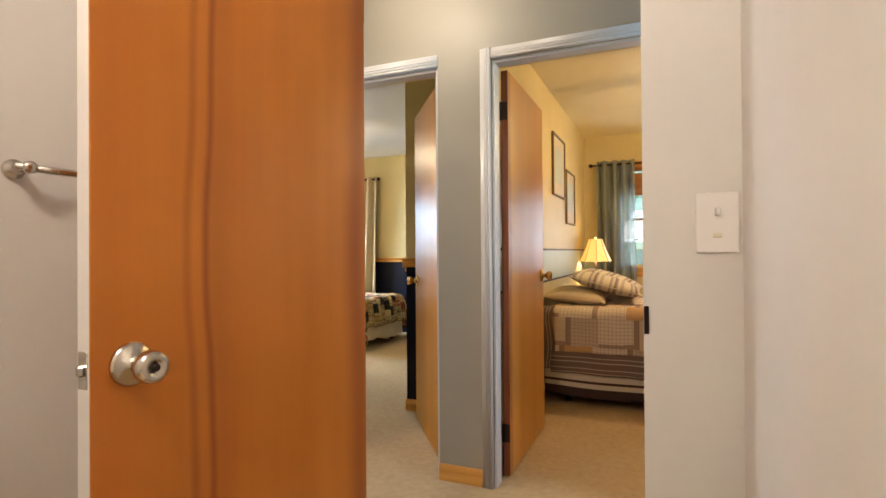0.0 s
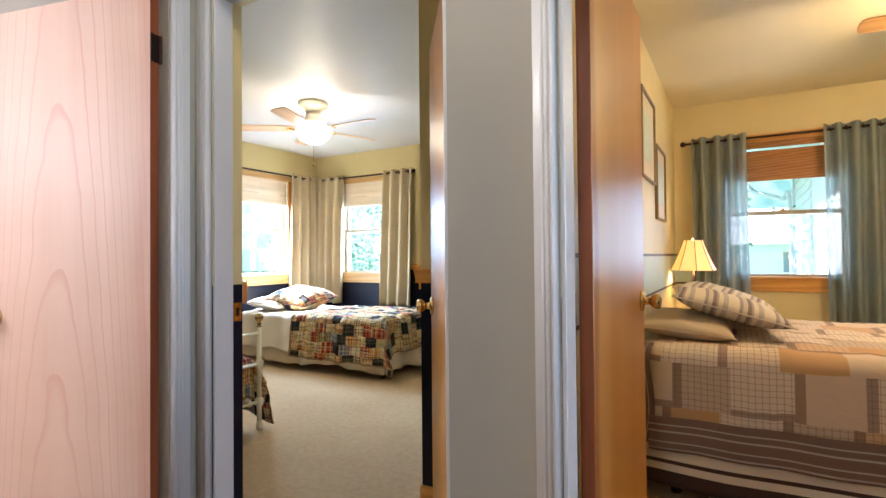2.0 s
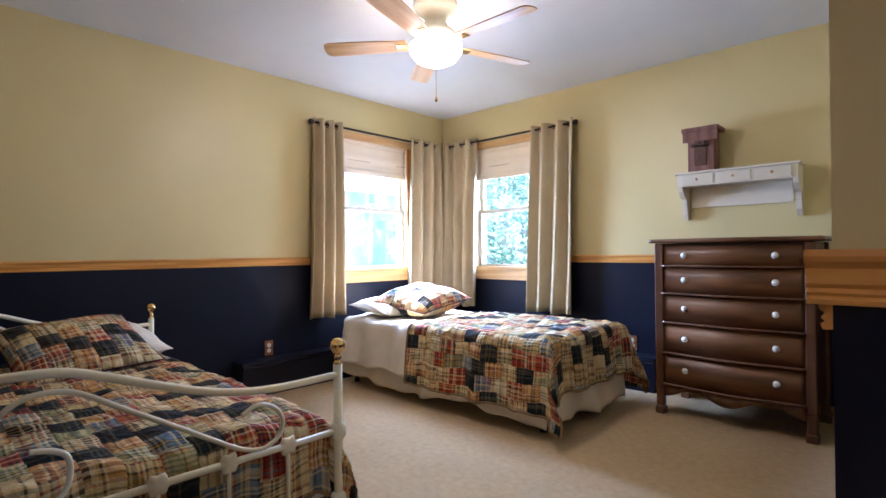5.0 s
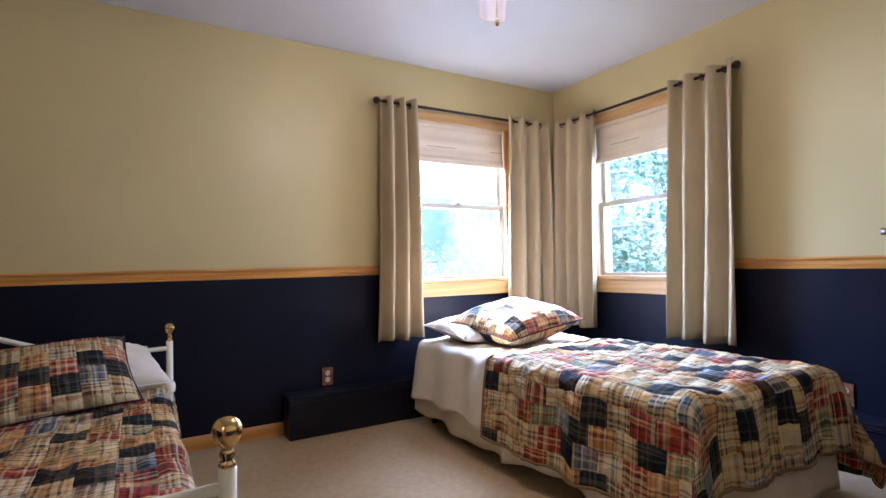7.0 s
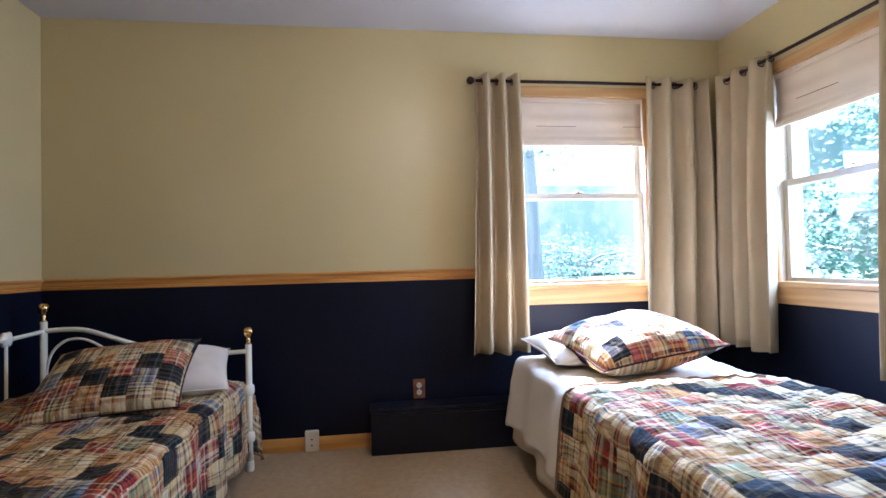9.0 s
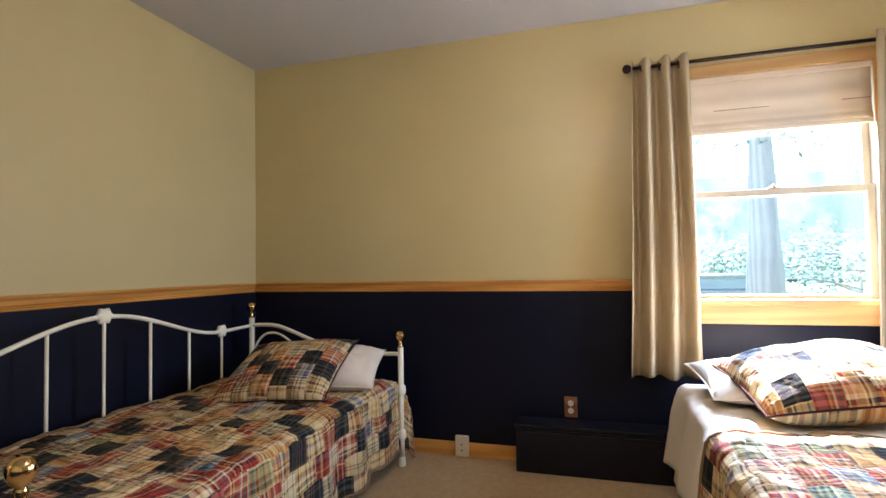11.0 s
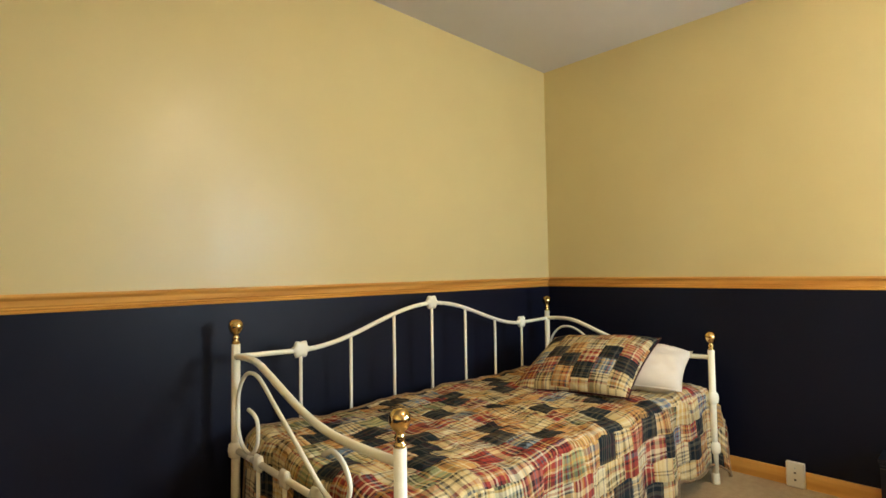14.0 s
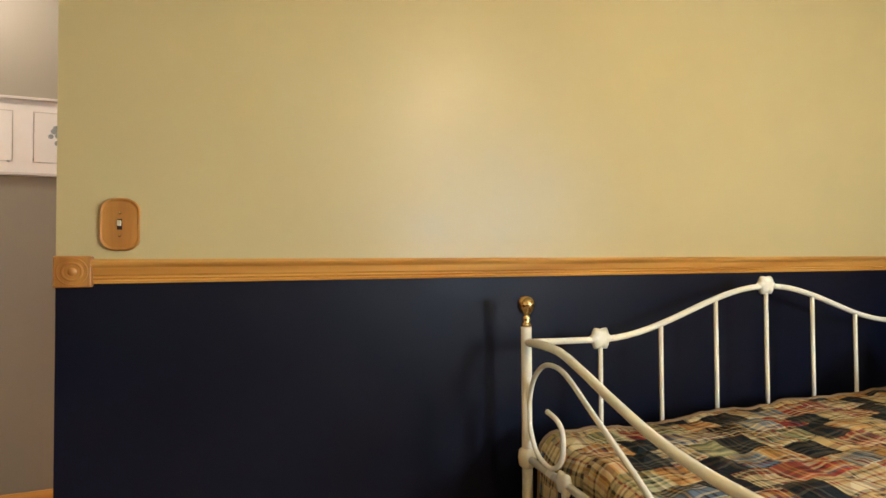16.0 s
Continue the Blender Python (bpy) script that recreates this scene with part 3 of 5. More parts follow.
# ---- doors ----
def knob_profile(r):
    return [(0, 0), (0.037, 0), (0.037, 0.004), (0.032, 0.010), (0.014, 0.012), (0.012, 0.030), (r * 0.75, 0.034), (r, 0.046), (r, 0.054), (r * 0.92, 0.064), (r * 0.5, 0.067), (r * 0.45, 0.064), (0, 0.064)]


def door(name, at, rz, w, h, mat, edge, knobmat, label, latch=True, kz=0.93, kr=0.027, hand=1):
    """A flush leaf hung at `at`, lying along local x, its thickness towards local +y (hand 1) or -y (hand -1)."""
    t = thing(name, at, rz, label, "door", "", "structure")

    def slab(x0, x1, y0, y1, z0, z1, bev=0.0, bm=None, seg=1):
        return box(x0, x1, min(y0 * hand, y1 * hand), max(y0 * hand, y1 * hand), z0, z1, bev, bm, seg)

    bm = slab(0.003, w, 0.0, 0.035, 0.012, h, 0.0015)
    for f in bm.faces:
        if abs(f.normal.x) > 0.9:
            f.material_index = 1
    part("leaf", bm, [mat, edge], t)
    for s, y in ((1, 0.035), (-1, 0.0)):
        s, y = s * hand, y * hand
        k = part("door_knob", lathe(knob_profile(kr), 24, Matrix.Translation((w - 0.065, y, kz)) @ pose(0, 0, 0, -90 * s)), knobmat, t, "round metal knob on a rose", True)
        part("keyhole", lathe([(0, 0.002), (0.006, 0.002), (0.007, 0)], 12, Matrix.Translation((w - 0.065, y + s * 0.066, kz)) @ pose(0, 0, 0, -90 * s)), M_BRONZE, k)
    if latch:
        lp = part("latch_plate", slab(w - 0.0005, w + 0.002, 0.006, 0.029, kz - 0.03, kz + 0.03, 0.0008), knobmat, t)
        part("bolt", slab(w, w + 0.010, 0.012, 0.023, kz - 0.009, kz + 0.009, 0.003), knobmat, lp)
    for z in (0.22, h - 0.2):
        hb = tube([(0, -0.006 * hand, z - 0.045), (0, -0.006 * hand, z + 0.045)], 0.007, 10)
        slab(0.001, 0.004, -0.004, 0.034, z - 0.045, z + 0.045, 0, hb)
        part("hinge", hb, M_BRONZE, t, "dark metal hinge")
    return t


door("door_1", (DBATH[0] + 0.053, 1.195, 0), -93.6, 0.735, 2.01, M_DOOR, M_WHITETRIM, M_NICKEL, "orange birch flush door standing open into the bathroom")
door("door_2", (DA[1] - 0.004, YS + 0.008, 0), 126, 0.81, 2.01, M_DOORA, M_DOOREDGE, M_BRASS, "pale birch flush bedroom door standing half open")
door("door_3", (DB[0] + 0.004, YS + 0.008, 0), 90.5, 0.80, 2.01, M_DOORB, M_DOOREDGE, M_BRASS, "amber birch flush door opened into the second bedroom", kz=0.965, hand=-1)
door("door_4", (XHW - 0.04, DC[1] - 0.006, 0), 193, 0.76, 2.01, M_DOORC, M_DOOREDGE, M_BRASS, "pinkish birch flush door opened into the side room")


def strike(name, at, rz, mat, label):
    """A strike plate lying on a jamb; local +y is the way it faces."""
    t = thing(name, at, rz, label, "strike plate")
    bm = bmesh.new()
    for x0, x1, z0, z1 in ((-0.016, 0.016, 0.014, 0.032), (-0.016, 0.016, -0.032, -0.014), (-0.016, -0.008, -0.014, 0.014), (0.008, 0.016, -0.014, 0.014)):
        box(x0, x1, 0.0, 0.002, z0, z1, 0, bm)
    part("plate", bm, mat, t)
    part("recess", box(-0.008, 0.008, 0.0, 0.0006, -0.014, 0.014), M_BRONZE, t)
    for z in (-0.024, 0.024):
        part("screw", lathe([(0, 0.0032), (0.003, 0.003), (0.004, 0.002)], 10, pose(0, 0, z, -90)), mat, t)
    return t


strike("strike_plate", (DA[0], YS - 0.022, 0.945), -90, M_BRASS, "brass strike plate on the navy door jamb")
t = thing("strike_plate", (DBATH[1] + 0.006, YB0, 0.965), 180, "dark strike plate lip on the white bathroom jamb", "strike plate")
part("lip", box(-0.005, 0.005, 0, 0.003, -0.030, 0.030, 0.001, None, 1), M_BRONZE, t)


# ---- windows ----
def window(name, at, rz, hw, z0, z1, mat, label):
    """A double-hung window; local x along the wall, local +y into the room."""
    t = thing(name, at, rz, label, "window", "", "structure")
    fr = box(-hw - 0.07, -hw + 0.006, 0.0, 0.018, z0 - 0.03, z1 + 0.0, 0.003, None, 1)
    box(hw - 0.006, hw + 0.07, 0.0, 0.018, z0 - 0.03, z1, 0.003, fr, 1)
    part("side_casing", fr, M_OAKZ, t, "oak casing")
    part("head_casing", box(-hw - 0.07, hw + 0.07, 0, 0.02, z1 - 0.004, z1 + 0.062, 0.004), mat, t, "oak casing")
    sl = box(-hw - 0.065, hw + 0.065, -0.064, 0.026, z0 - 0.028, z0 + 0.003, 0.005)
    part("window_sill", sl, mat, t, "oak sill")
    part("apron", box(-hw - 0.06, hw + 0.06, 0, 0.017, z0 - 0.125, z0 - 0.028, 0.004), mat, t, "oak apron")
    zm = 1.49
    for nm, y, a, b in (("lower_sash", -0.065, z0, zm + 0.018), ("upper_sash", -0.10, zm - 0.018, z1)):
        bm = bmesh.new()
        box(-hw + 0.002, -hw + 0.036, y, y + 0.03, a, b, 0.003, bm, 1)
        box(hw - 0.036, hw - 0.002, y, y + 0.03, a, b, 0.003, bm, 1)
        box(-hw + 0.036, hw - 0.036, y, y + 0.03, a, a + 0.026, 0.003, bm, 1)
        box(-hw + 0.036, hw - 0.036, y, y + 0.03, b - 0.036, b, 0.003, bm, 1)
        s = part(nm, bm, M_SASH, t, "almond sash")
        p = part("pane", box(-hw + 0.03, hw - 0.03, y + 0.013, y + 0.017, a + 0.03, b - 0.03), M_GLASS, s)
        p.visible_shadow = False
    lk = box(-0.03, 0.03, -0.062, -0.03, zm + 0.018, zm + 0.026, 0.003)
    lathe([(0, 0.016), (0.010, 0.014), (0.012, 0.0)], 12, pose(0, -0.046, zm + 0.024), lk)
    part("sash_lock", lk, M_BRASS, t)
    return t


window("window_1", (XW, 5.54, 0), -90, 0.44, 0.93, 2.12, M_OAKPALE, "oak-cased double-hung window with cream sashes")
window("window_2", (-4.51, YN, 0), 180, 0.44, 0.93, 2.12, M_OAKPALE, "oak-cased double-hung window with cream sashes")
window("window_3", (0.0, YBN, 0), 180, 0.44, 0.93, 2.12, M_OAKX, "oak-cased double-hung window behind blue curtains")


# Never in view: added as the source of the hall's bluish fill.
window("added_window", (XHE, 1.79, 0), 90, 0.33, 0.93, 2.0, M_WHITETRIM, "unseen white-cased window added to light the hall")


def roman_shade(at, rz, hw, top, bottom, label):
    t = thing("roman_shade", at, rz, label, "shade", "window shades")

    def f(u, v):
        z = top + (bottom - top) * v
        y = -0.012 + 0.005 * math.sin(v * 9.4) ** 2 + 0.004 * math.sin(u * 13)
        if v > 0.9:
            y += 0.012
        return ((u - 0.5) * 2 * hw, y, z)

    thicken(part("fabric", sheet(16, 24, f), M_SHADE, t), 0.004)
    part("bottom_rail", box(-hw, hw, -0.012, 0.006, bottom - 0.018, bottom + 0.004, 0.004), M_SHADE, t)
    for x0, x1 in ((-0.42, -0.30), (0.02, 0.28)):
        part("seam", box(x0, x1, 0.0005, 0.002, bottom + 0.105, bottom + 0.108), M_BROWNCLOTH, t)
    part("head_rail", box(-hw, hw, -0.03, 0.0, top - 0.03, top, 0.003), M_SHADE, t)


roman_shade((XW, 5.54, 0), -90, 0.43, 2.117, 1.826, "ivory fabric roman shade pulled up under the window head")
roman_shade((-4.51, YN, 0), 180, 0.43, 2.117, 1.826, "ivory fabric roman shade pulled up under the window head")
t = thing("bamboo_shade", (0, YBN, 0), 180, "brown woven wood shade pulled half up behind curtains", "shade", "window shades")
for i in range(17):
    z = 2.108 - i * 0.0195
    if i != 3:
        part("slat", box(-0.43, 0.43, -0.014, -0.006, z - 0.0095, z + 0.0095, 0.002, None, 1), M_BAMBOO, t)
part("bottom_rail", box(-0.43, 0.43, -0.02, -0.002, 1.772, 1.79, 0.004), M_BAMBOO, t)


def curtain_rod(at, rz, x0, x1, label):
    t = thing("curtain_rod", at, rz, label, "curtain rod", "curtain rods")
    part("rod", tube([(x0, 0.085, 0), (x1, 0.085, 0)], 0.010, 12), M_BRONZE, t, "", True)
    for s, x in ((-1, x0), (1, x1)):
        part("finial", lathe([(0.010, 0), (0.014, 0.004), (0.010, 0.010), (0.018, 0.016), (0.025, 0.030), (0.022, 0.046), (0.010, 0.056), (0, 0.058)], 16, Matrix.Translation((x, 0.085, 0)) @ pose(0, 0, 0, 0, 90 * s)), M_BRONZE, t, "", True)
        xb = x - s * 0.05
        b = box(xb - 0.008, xb + 0.008, 0, 0.006, -0.03, 0.03, 0.002)
        tube([(xb, 0.004, -0.008), (xb, 0.085, -0.012)], 0.005, 8, b)
        part("bracket", b, M_BRONZE, t)
    return t


def curtain(at, rz, x0, x1, b0, b1, top, bottom, folds, mat, label, phase=0.0, group="beige curtains", amp=0.046):
    """A grommet curtain hanging from x0..x1 at the rod to b0..b1 at the hem."""
    t = thing("curtain", at, rz, label, "curtain", group)

    def f(u, v):
        w = u + 0.010 * math.sin(9 * u + 3 * v + phase)
        x = (x0 + (x1 - x0) * w) * (1 - v) + (b0 + (b1 - b0) * w) * v
        k = math.sin(2 * math.pi * folds * u + phase + 0.35 * math.sin(3.0 * v + phase))
        k = math.copysign(abs(k) ** 0.75, k)
        y = 0.085 + (amp + 0.012 * v) * k + 0.006 * math.sin(17 * u + 5 * v)
        z = top + (bottom - top) * v + 0.006 * math.sin(11 * u + phase) * v
        return (x, y, z)

    thicken(part("panel", sheet(folds * 14, 30, f), mat, t), 0.003, 0)
    for i in range(folds * 2):
        u = (i + 0.02) / (folds * 2)
        x = x0 + (x1 - x0) * u
        g = []
        for k in range(17):
            a = 2 * math.pi * k / 16
            g.append((x + 0.004 * math.sin(a), 0.085 + 0.020 * math.cos(a), top - 0.042 + 0.020 * math.sin(a)))
        part("grommet", tube(g, 0.003, 6, None, False), M_BRONZE, t)
    hem = sheet(folds * 14, 1, lambda u, v: f(u, 0.965 + 0.004 * v))
    part("hem", hem, mat, t)
    return t


CL = "beige linen grommet curtain hanging beside the window"
curtain_rod((XW, 5.54, 2.185), -90, -0.70, 0.68, "dark bronze curtain rod with turned finials")
curtain_rod((-4.51, YN, 2.185), 180, -0.71, 0.72, "dark bronze curtain rod with turned finials")
curtain((XW, 5.54, 0), -90, 0.41, 0.69, 0.39, 0.735, 2.222, 0.53, 3, M_CURTAIN, CL, 0.4)
curtain((XW, 5.54, 0), -90, -0.83, -0.40, -0.82, -0.35, 2.222, 0.53, 3, M_CURTAIN, CL, 1.9)
curtain((-4.51, YN, 0), 180, -0.745, -0.31, -0.70, -0.245, 2.222, 0.53, 3, M_CURTAIN, CL, 0.9)
curtain((-4.51, YN, 0), 180, 0.35, 0.79, 0.40, 0.79, 2.222, 0.53, 3, M_CURTAIN, CL, 2.6)
curtain_rod((0, YBN, 2.145), 180, -0.74, 0.74, "dark bronze curtain rod above blue curtains")
BC = "blue-grey sheer grommet curtain beside the window"
curtain((0, YBN, 0), 180, 0.27, 0.70, 0.25, 0.70, 2.19, 0.30, 4, M_BLUECURT, BC, 0.5, "blue curtains")
curtain((0, YBN, 0), 180, -0.70, -0.27, -0.72, -0.29, 2.19, 0.30, 4, M_BLUECURT, BC, 1.4, "blue curtains")


# ---- bedding ----
def drape(x0, x1, y0, y1, top, west=0.0, east=0.0, south=0.0, north=0.0, r=0.05, step=0.03, seed=1.0, wave=0.014, corner=0.3, rough=0.006, flare=0.45, kick=0.05):
    """A cloth over a bed, hanging down by the given lengths on its four sides."""
    su, sv = x1 - x0 + west + east, y1 - y0 + south + north
    q = r * math.pi / 2

    def fall(d):
        if d <= 0:
            return 0.0, 0.0
        if d < q:
            return r * math.sin(d / r), r * (1 - math.cos(d / r))
        return r + kick * (d - q), r + d - q

    def f(u, v):
        s, w = x0 - west + su * u, y0 - south + sv * v
        dx, sx = (x0 + r - s, -1) if s < x0 + r and west else ((s - x1 + r, 1) if s > x1 - r and east else (0, 0))
        dy, sy = (y0 + r - w, -1) if w < y0 + r and south else ((w - y1 + r, 1) if w > y1 - r and north else (0, 0))
        ox, zx = fall(dx)
        oy, zy = fall(dy)
        m = min(zx, zy)
        z = top - max(zx, zy) - corner * m
        rip = wave * min(1, zy / 0.15) * math.sin(19 * s + seed) * (1 + 0.5 * math.sin(7 * s + 2 * seed)) if sy else 0
        rix = wave * min(1, zx / 0.15) * math.sin(19 * w + seed) if sx else 0
        x = (x0 + r - ox if sx < 0 else x1 - r + ox) + sx * (flare * m + rix) if sx else s
        y = (y0 + r - oy if sy < 0 else y1 - r + oy) + sy * (flare * m + rip) if sy else w
        n = noise.noise(Vector((s * 6, w * 6, seed))) * rough + noise.noise(Vector((s * 19, w * 19, seed + 5))) * rough * 0.7 + noise.noise(Vector((s * 9 + w * 30, w * 11, seed + 9))) * rough * 0.35
        return (x, y, max(z + n, 0.02))

    return sheet(int(su / step), int(sv / step), f, lambda u, v: (x0 - west + su * u + seed, y0 - south + sv * v + seed))


def cushion(w, d, h, seed=0.0, n=26, pinch=0.06, lump=1.0):
    """A stuffed pillow: w by d, h thick, with pulled-out corners."""
    bm = bmesh.new()
    lay = bm.loops.layers.uv.new("UVMap")
    grids = []
    for s in (1, -1):
        g = []
        for i in range(n + 1):
            row = []
            for j in range(n + 1):
                a, b = 2 * i / n - 1, 2 * j / n - 1
                k = max(0, (1 - abs(a) ** 2.6)) ** 0.55 * max(0, (1 - abs(b) ** 2.6)) ** 0.55
                e = 1 - pinch * (1 - abs(a) ** 2) * (abs(b) ** 3) 
                e2 = 1 - pinch * (1 - abs(b) ** 2) * (abs(a) ** 3)
                x, y = a * w / 2 * e2, b * d / 2 * e
                nz = noise.noise(Vector((a * 2.2, b * 2.2, seed + s))) * 0.10 * lump + noise.noise(Vector((a * 6, b * 6, seed))) * 0.045 * lump + abs(noise.noise(Vector((a * 3 + b * 5, b * 3 - a * 5, seed + 2)))) * -0.07 * lump
                row.append(bm.verts.new((x, y, s * h / 2 * k * (1 + nz))))
            g.append(row)
        grids.append(g)
    for s, g in zip((1, -1), grids):
        for i in range(n):
            for j in range(n):
                fc = bm.faces.new((g[i][j], g[i + 1][j], g[i + 1][j + 1], g[i][j + 1]))
                fc.smooth = True
                for lp, (p, q) in zip(fc.loops, ((i, j), (i + 1, j), (i + 1, j + 1), (i, j + 1))):
                    lp[lay].uv = (p / n * w + seed * 3.1, q / n * d + seed * 1.7 + (0 if s > 0 else 3))
    bmesh.ops.remove_doubles(bm, verts=bm.verts, dist=1e-5)
    return bm


def pillow(name, m, w, d, h, mat, label, seed, pipe=None, lump=1.0):
    t = thing(name, (0, 0, 0), 0, label, "pillow", "bed pillows")
    t.matrix_world = m
    part("cover", cushion(w, d, h, seed, lump=lump), mat, t)
    line = []
    for side in range(4):
        for k in range(12):
            p = 2 * k / 12 - 1
            a, b = ((p, -1), (1, p), (-p, 1), (-1, -p))[side]
            e = 1 - 0.06 * (1 - a * a) * (abs(b) ** 3)
            e2 = 1 - 0.06 * (1 - b * b) * (abs(a) ** 3)
            line.append((a * w / 2 * e2, b * d / 2 * e, 0))
    part("seam", tube(line + line[:2], 0.004, 6, None, False), pipe or mat, t, "", True)
    return t


def edging(name, bm_points, r, mat, parent, label=""):
    return part(name, tube(bm_points, r, 6, None, False), mat, parent, label, True)


def rim(bm):
    """The outline of an open sheet, as a closed line of points."""
    edges = [e for e in bm.edges if len(e.link_faces) == 1]
    after = {}
    for e in edges:
        a, b = e.verts
        after.setdefault(a, []).append(b)
        after.setdefault(b, []).append(a)
    start = edges[0].verts[0]
    line, prev, cur = [start.co.copy()], None, start
    while True:
        nxt = [v for v in after[cur] if v is not prev][0]
        line.append(nxt.co.copy())
        if nxt is start:
            return line
        prev, cur = cur, nxt


def quilt(name, bm, mat, bind, label):
    t = thing(name, (0, 0, 0), 0, label, "quilt", "patchwork quilts")
    line = rim(bm)
    thicken(part("patchwork_top", bm, mat, t), 0.012, -1)
    edging("binding", line, 0.007, bind, t, "narrow tan cotton binding")
    return t


# ---- daybed ----
DX0, DX1, DY0, DY1 = -5.16, -3.125, 2.545, 3.55
db = thing("daybed", (0, 0, 0), 0, "white enamelled steel daybed with brass ball finials", "daybed")


def post(x, y, h):
    p = part("post", tube([(x, y, 0.012), (x, y, h)], 0.0165, 14), M_WHITEMETAL, db, "", True)
    part("foot", lathe([(0.0, 0), (0.020, 0), (0.022, 0.008), (0.020, 0.05), (0.0165, 0.055)], 14, pose(x, y, 0)), M_WHITEMETAL, p, "", True)
    part("finial", lathe([(0.014, 0), (0.017, 0.004), (0.014, 0.010), (0.010, 0.014), (0.015, 0.024), (0.011, 0.032), (0.009, 0.036), (0.020, 0.044), (0.0265, 0.058), (0.028, 0.068), (0.0255, 0.080), (0.016, 0.091), (0, 0.095)], 20, pose(x, y, h)), M_BRASS, p, "polished brass ball finial", True)
    for z in (0.18, 0.43):
        part("collar", lathe([(0.0165, -0.03), (0.026, -0.022), (0.029, 0), (0.026, 0.022), (0.0165, 0.03)], 14, pose(x, y, z)), M_WHITEMETAL, p, "", True)


for x in (DX0, DX1):
    post(x, DY0, 0.83)
    post(x, DY1, 0.672)


def casting(x, y, z, s=1.0, across="x"):
    """A cast joint: a scalloped six-lobed boss lying in the plane of its rail."""
    bm = bmesh.new()
    rings = []
    for r, h in ((0.4, -0.013), (0.85, -0.010), (1.0, -0.003), (1.0, 0.003), (0.85, 0.010), (0.4, 0.013)):
        ring = []
        for k in range(24):
            a = 2 * math.pi * k / 24
            q = 0.030 * s * r * (1 + 0.14 * math.cos(6 * a) * r)
            p = (q * 1.15 * math.cos(a), h * s, q * math.sin(a))
            ring.append(bm.verts.new((x + p[0], y + p[1], z + p[2]) if across == "x" else (x + p[1], y + p[0], z + p[2])))
        rings.append(ring)
    for a, b in zip(rings, rings[1:]):
        for k in range(24):
            bm.faces.new((a[k], a[(k + 1) % 24], b[(k + 1) % 24], b[k]))
    bm.faces.new(rings[0])
    bm.faces.new(rings[-1][::-1])
    return bm


XM, XS = (DX0 + DX1) / 2, 0.745


def backz(x):
    d = abs(x - XM)
    if d < XS:
        k = 0.5 + 0.5 * math.cos(math.pi * d / XS)
        return 0.775 + 0.158 * k
    return 0.775 + 0.006 * (d - XS) / (1.0 - XS)


part("back_rail", tube([(DX0 + (DX1 - DX0) * i / 48, DY0, backz(DX0 + (DX1 - DX0) * i / 48)) for i in range(49)], 0.0105, 10), M_WHITEMETAL, db, "", True)
part("back_rail", tube([(DX0, DY0, 0.43), (DX1, DY0, 0.43)], 0.009, 10), M_WHITEMETAL, db, "", True)
part("back_rail", tube([(DX0, DY0, 0.18), (DX1, DY0, 0.18)], 0.009, 10), M_WHITEMETAL, db, "", True)
for i in range(7):
    x = XM + XS * (i - 3) / 3
    part("spindle", tube([(x, DY0, 0.18), (x, DY0, backz(x))], 0.0075, 8), M_WHITEMETAL, db, "", True)
    if i in (0, 3, 6):
        part("casting", casting(x, DY0, backz(x) + 0.004, 1.15), M_WHITEMETAL, db, "", True)

YD = DY1 - DY0
for x in (DX0, DX1):
    arm = spline([(x, DY0 + a, z) for a, z in ((0, 0.782), (0.09, 0.787), (0.19, 0.781), (0.29, 0.750), (0.41, 0.706), (0.54, 0.664), (0.66, 0.640), (0.80, 0.631), (YD, 0.634))], 6)
    part("arm", tube(arm, 0.0125, 10), M_WHITEMETAL, db, "", True)
    scroll = spline([(x, DY0 + a, z) for a, z in ((0.118, 0.602), (0.170, 0.590), (0.198, 0.560), (0.192, 0.490), (0.135, 0.446), (0.055, 0.468), (0.014, 0.555), (0.032, 0.655), (0.080, 0.715), (0.138, 0.737), (0.215, 0.725), (0.33, 0.655), (0.44, 0.588), (0.555, 0.515), (0.645, 0.462), (0.715, 0.446), (0.768, 0.470), (0.785, 0.520), (0.755, 0.568), (0.697, 0.589), (0.646, 0.567))], 6)
    part("scroll", tube(scroll, 0.0075, 8), M_WHITEMETAL, db, "", True)
    part("end_rail", tube([(x, DY0, 0.43), (x, DY1, 0.43)], 0.0115, 10), M_WHITEMETAL, db, "", True)
    part("end_rail", tube([(x, DY0, 0.18), (x, DY1, 0.18)], 0.0115, 10), M_WHITEMETAL, db, "", True)
    for k in (0.2, 0.4, 0.6, 0.8):
        y = DY0 + YD * k
        part("spindle", tube([(x, y, 0.18), (x, y, 0.43)], 0.0075, 8), M_WHITEMETAL, db, "", True)
        part("casting", casting(x, y, 0.43, 1.0, "y"), M_WHITEMETAL, db, "", True)
        part("casting", casting(x, y, 0.18, 1.0, "y"), M_WHITEMETAL, db, "", True)
part("front_rail", box(DX0, DX1, DY1 - 0.085, DY1 - 0.06, 0.16, 0.20, 0.004), M_WHITEMETAL, db)
part("link_spring", box(DX0 + 0.03, DX1 - 0.03, DY0 + 0.03, DY1 - 0.03, 0.195, 0.215), M_GREYMETAL, db)
single("daybed_mattress", box(DX0 + 0.045, DX1 - 0.045, DY0 + 0.03, DY1 - 0.03, 0.217, 0.475, 0.05, None, 4), M_MATTRESS, "thick daybed mattress in grey-brown ticking", "mattress", smooth=True)
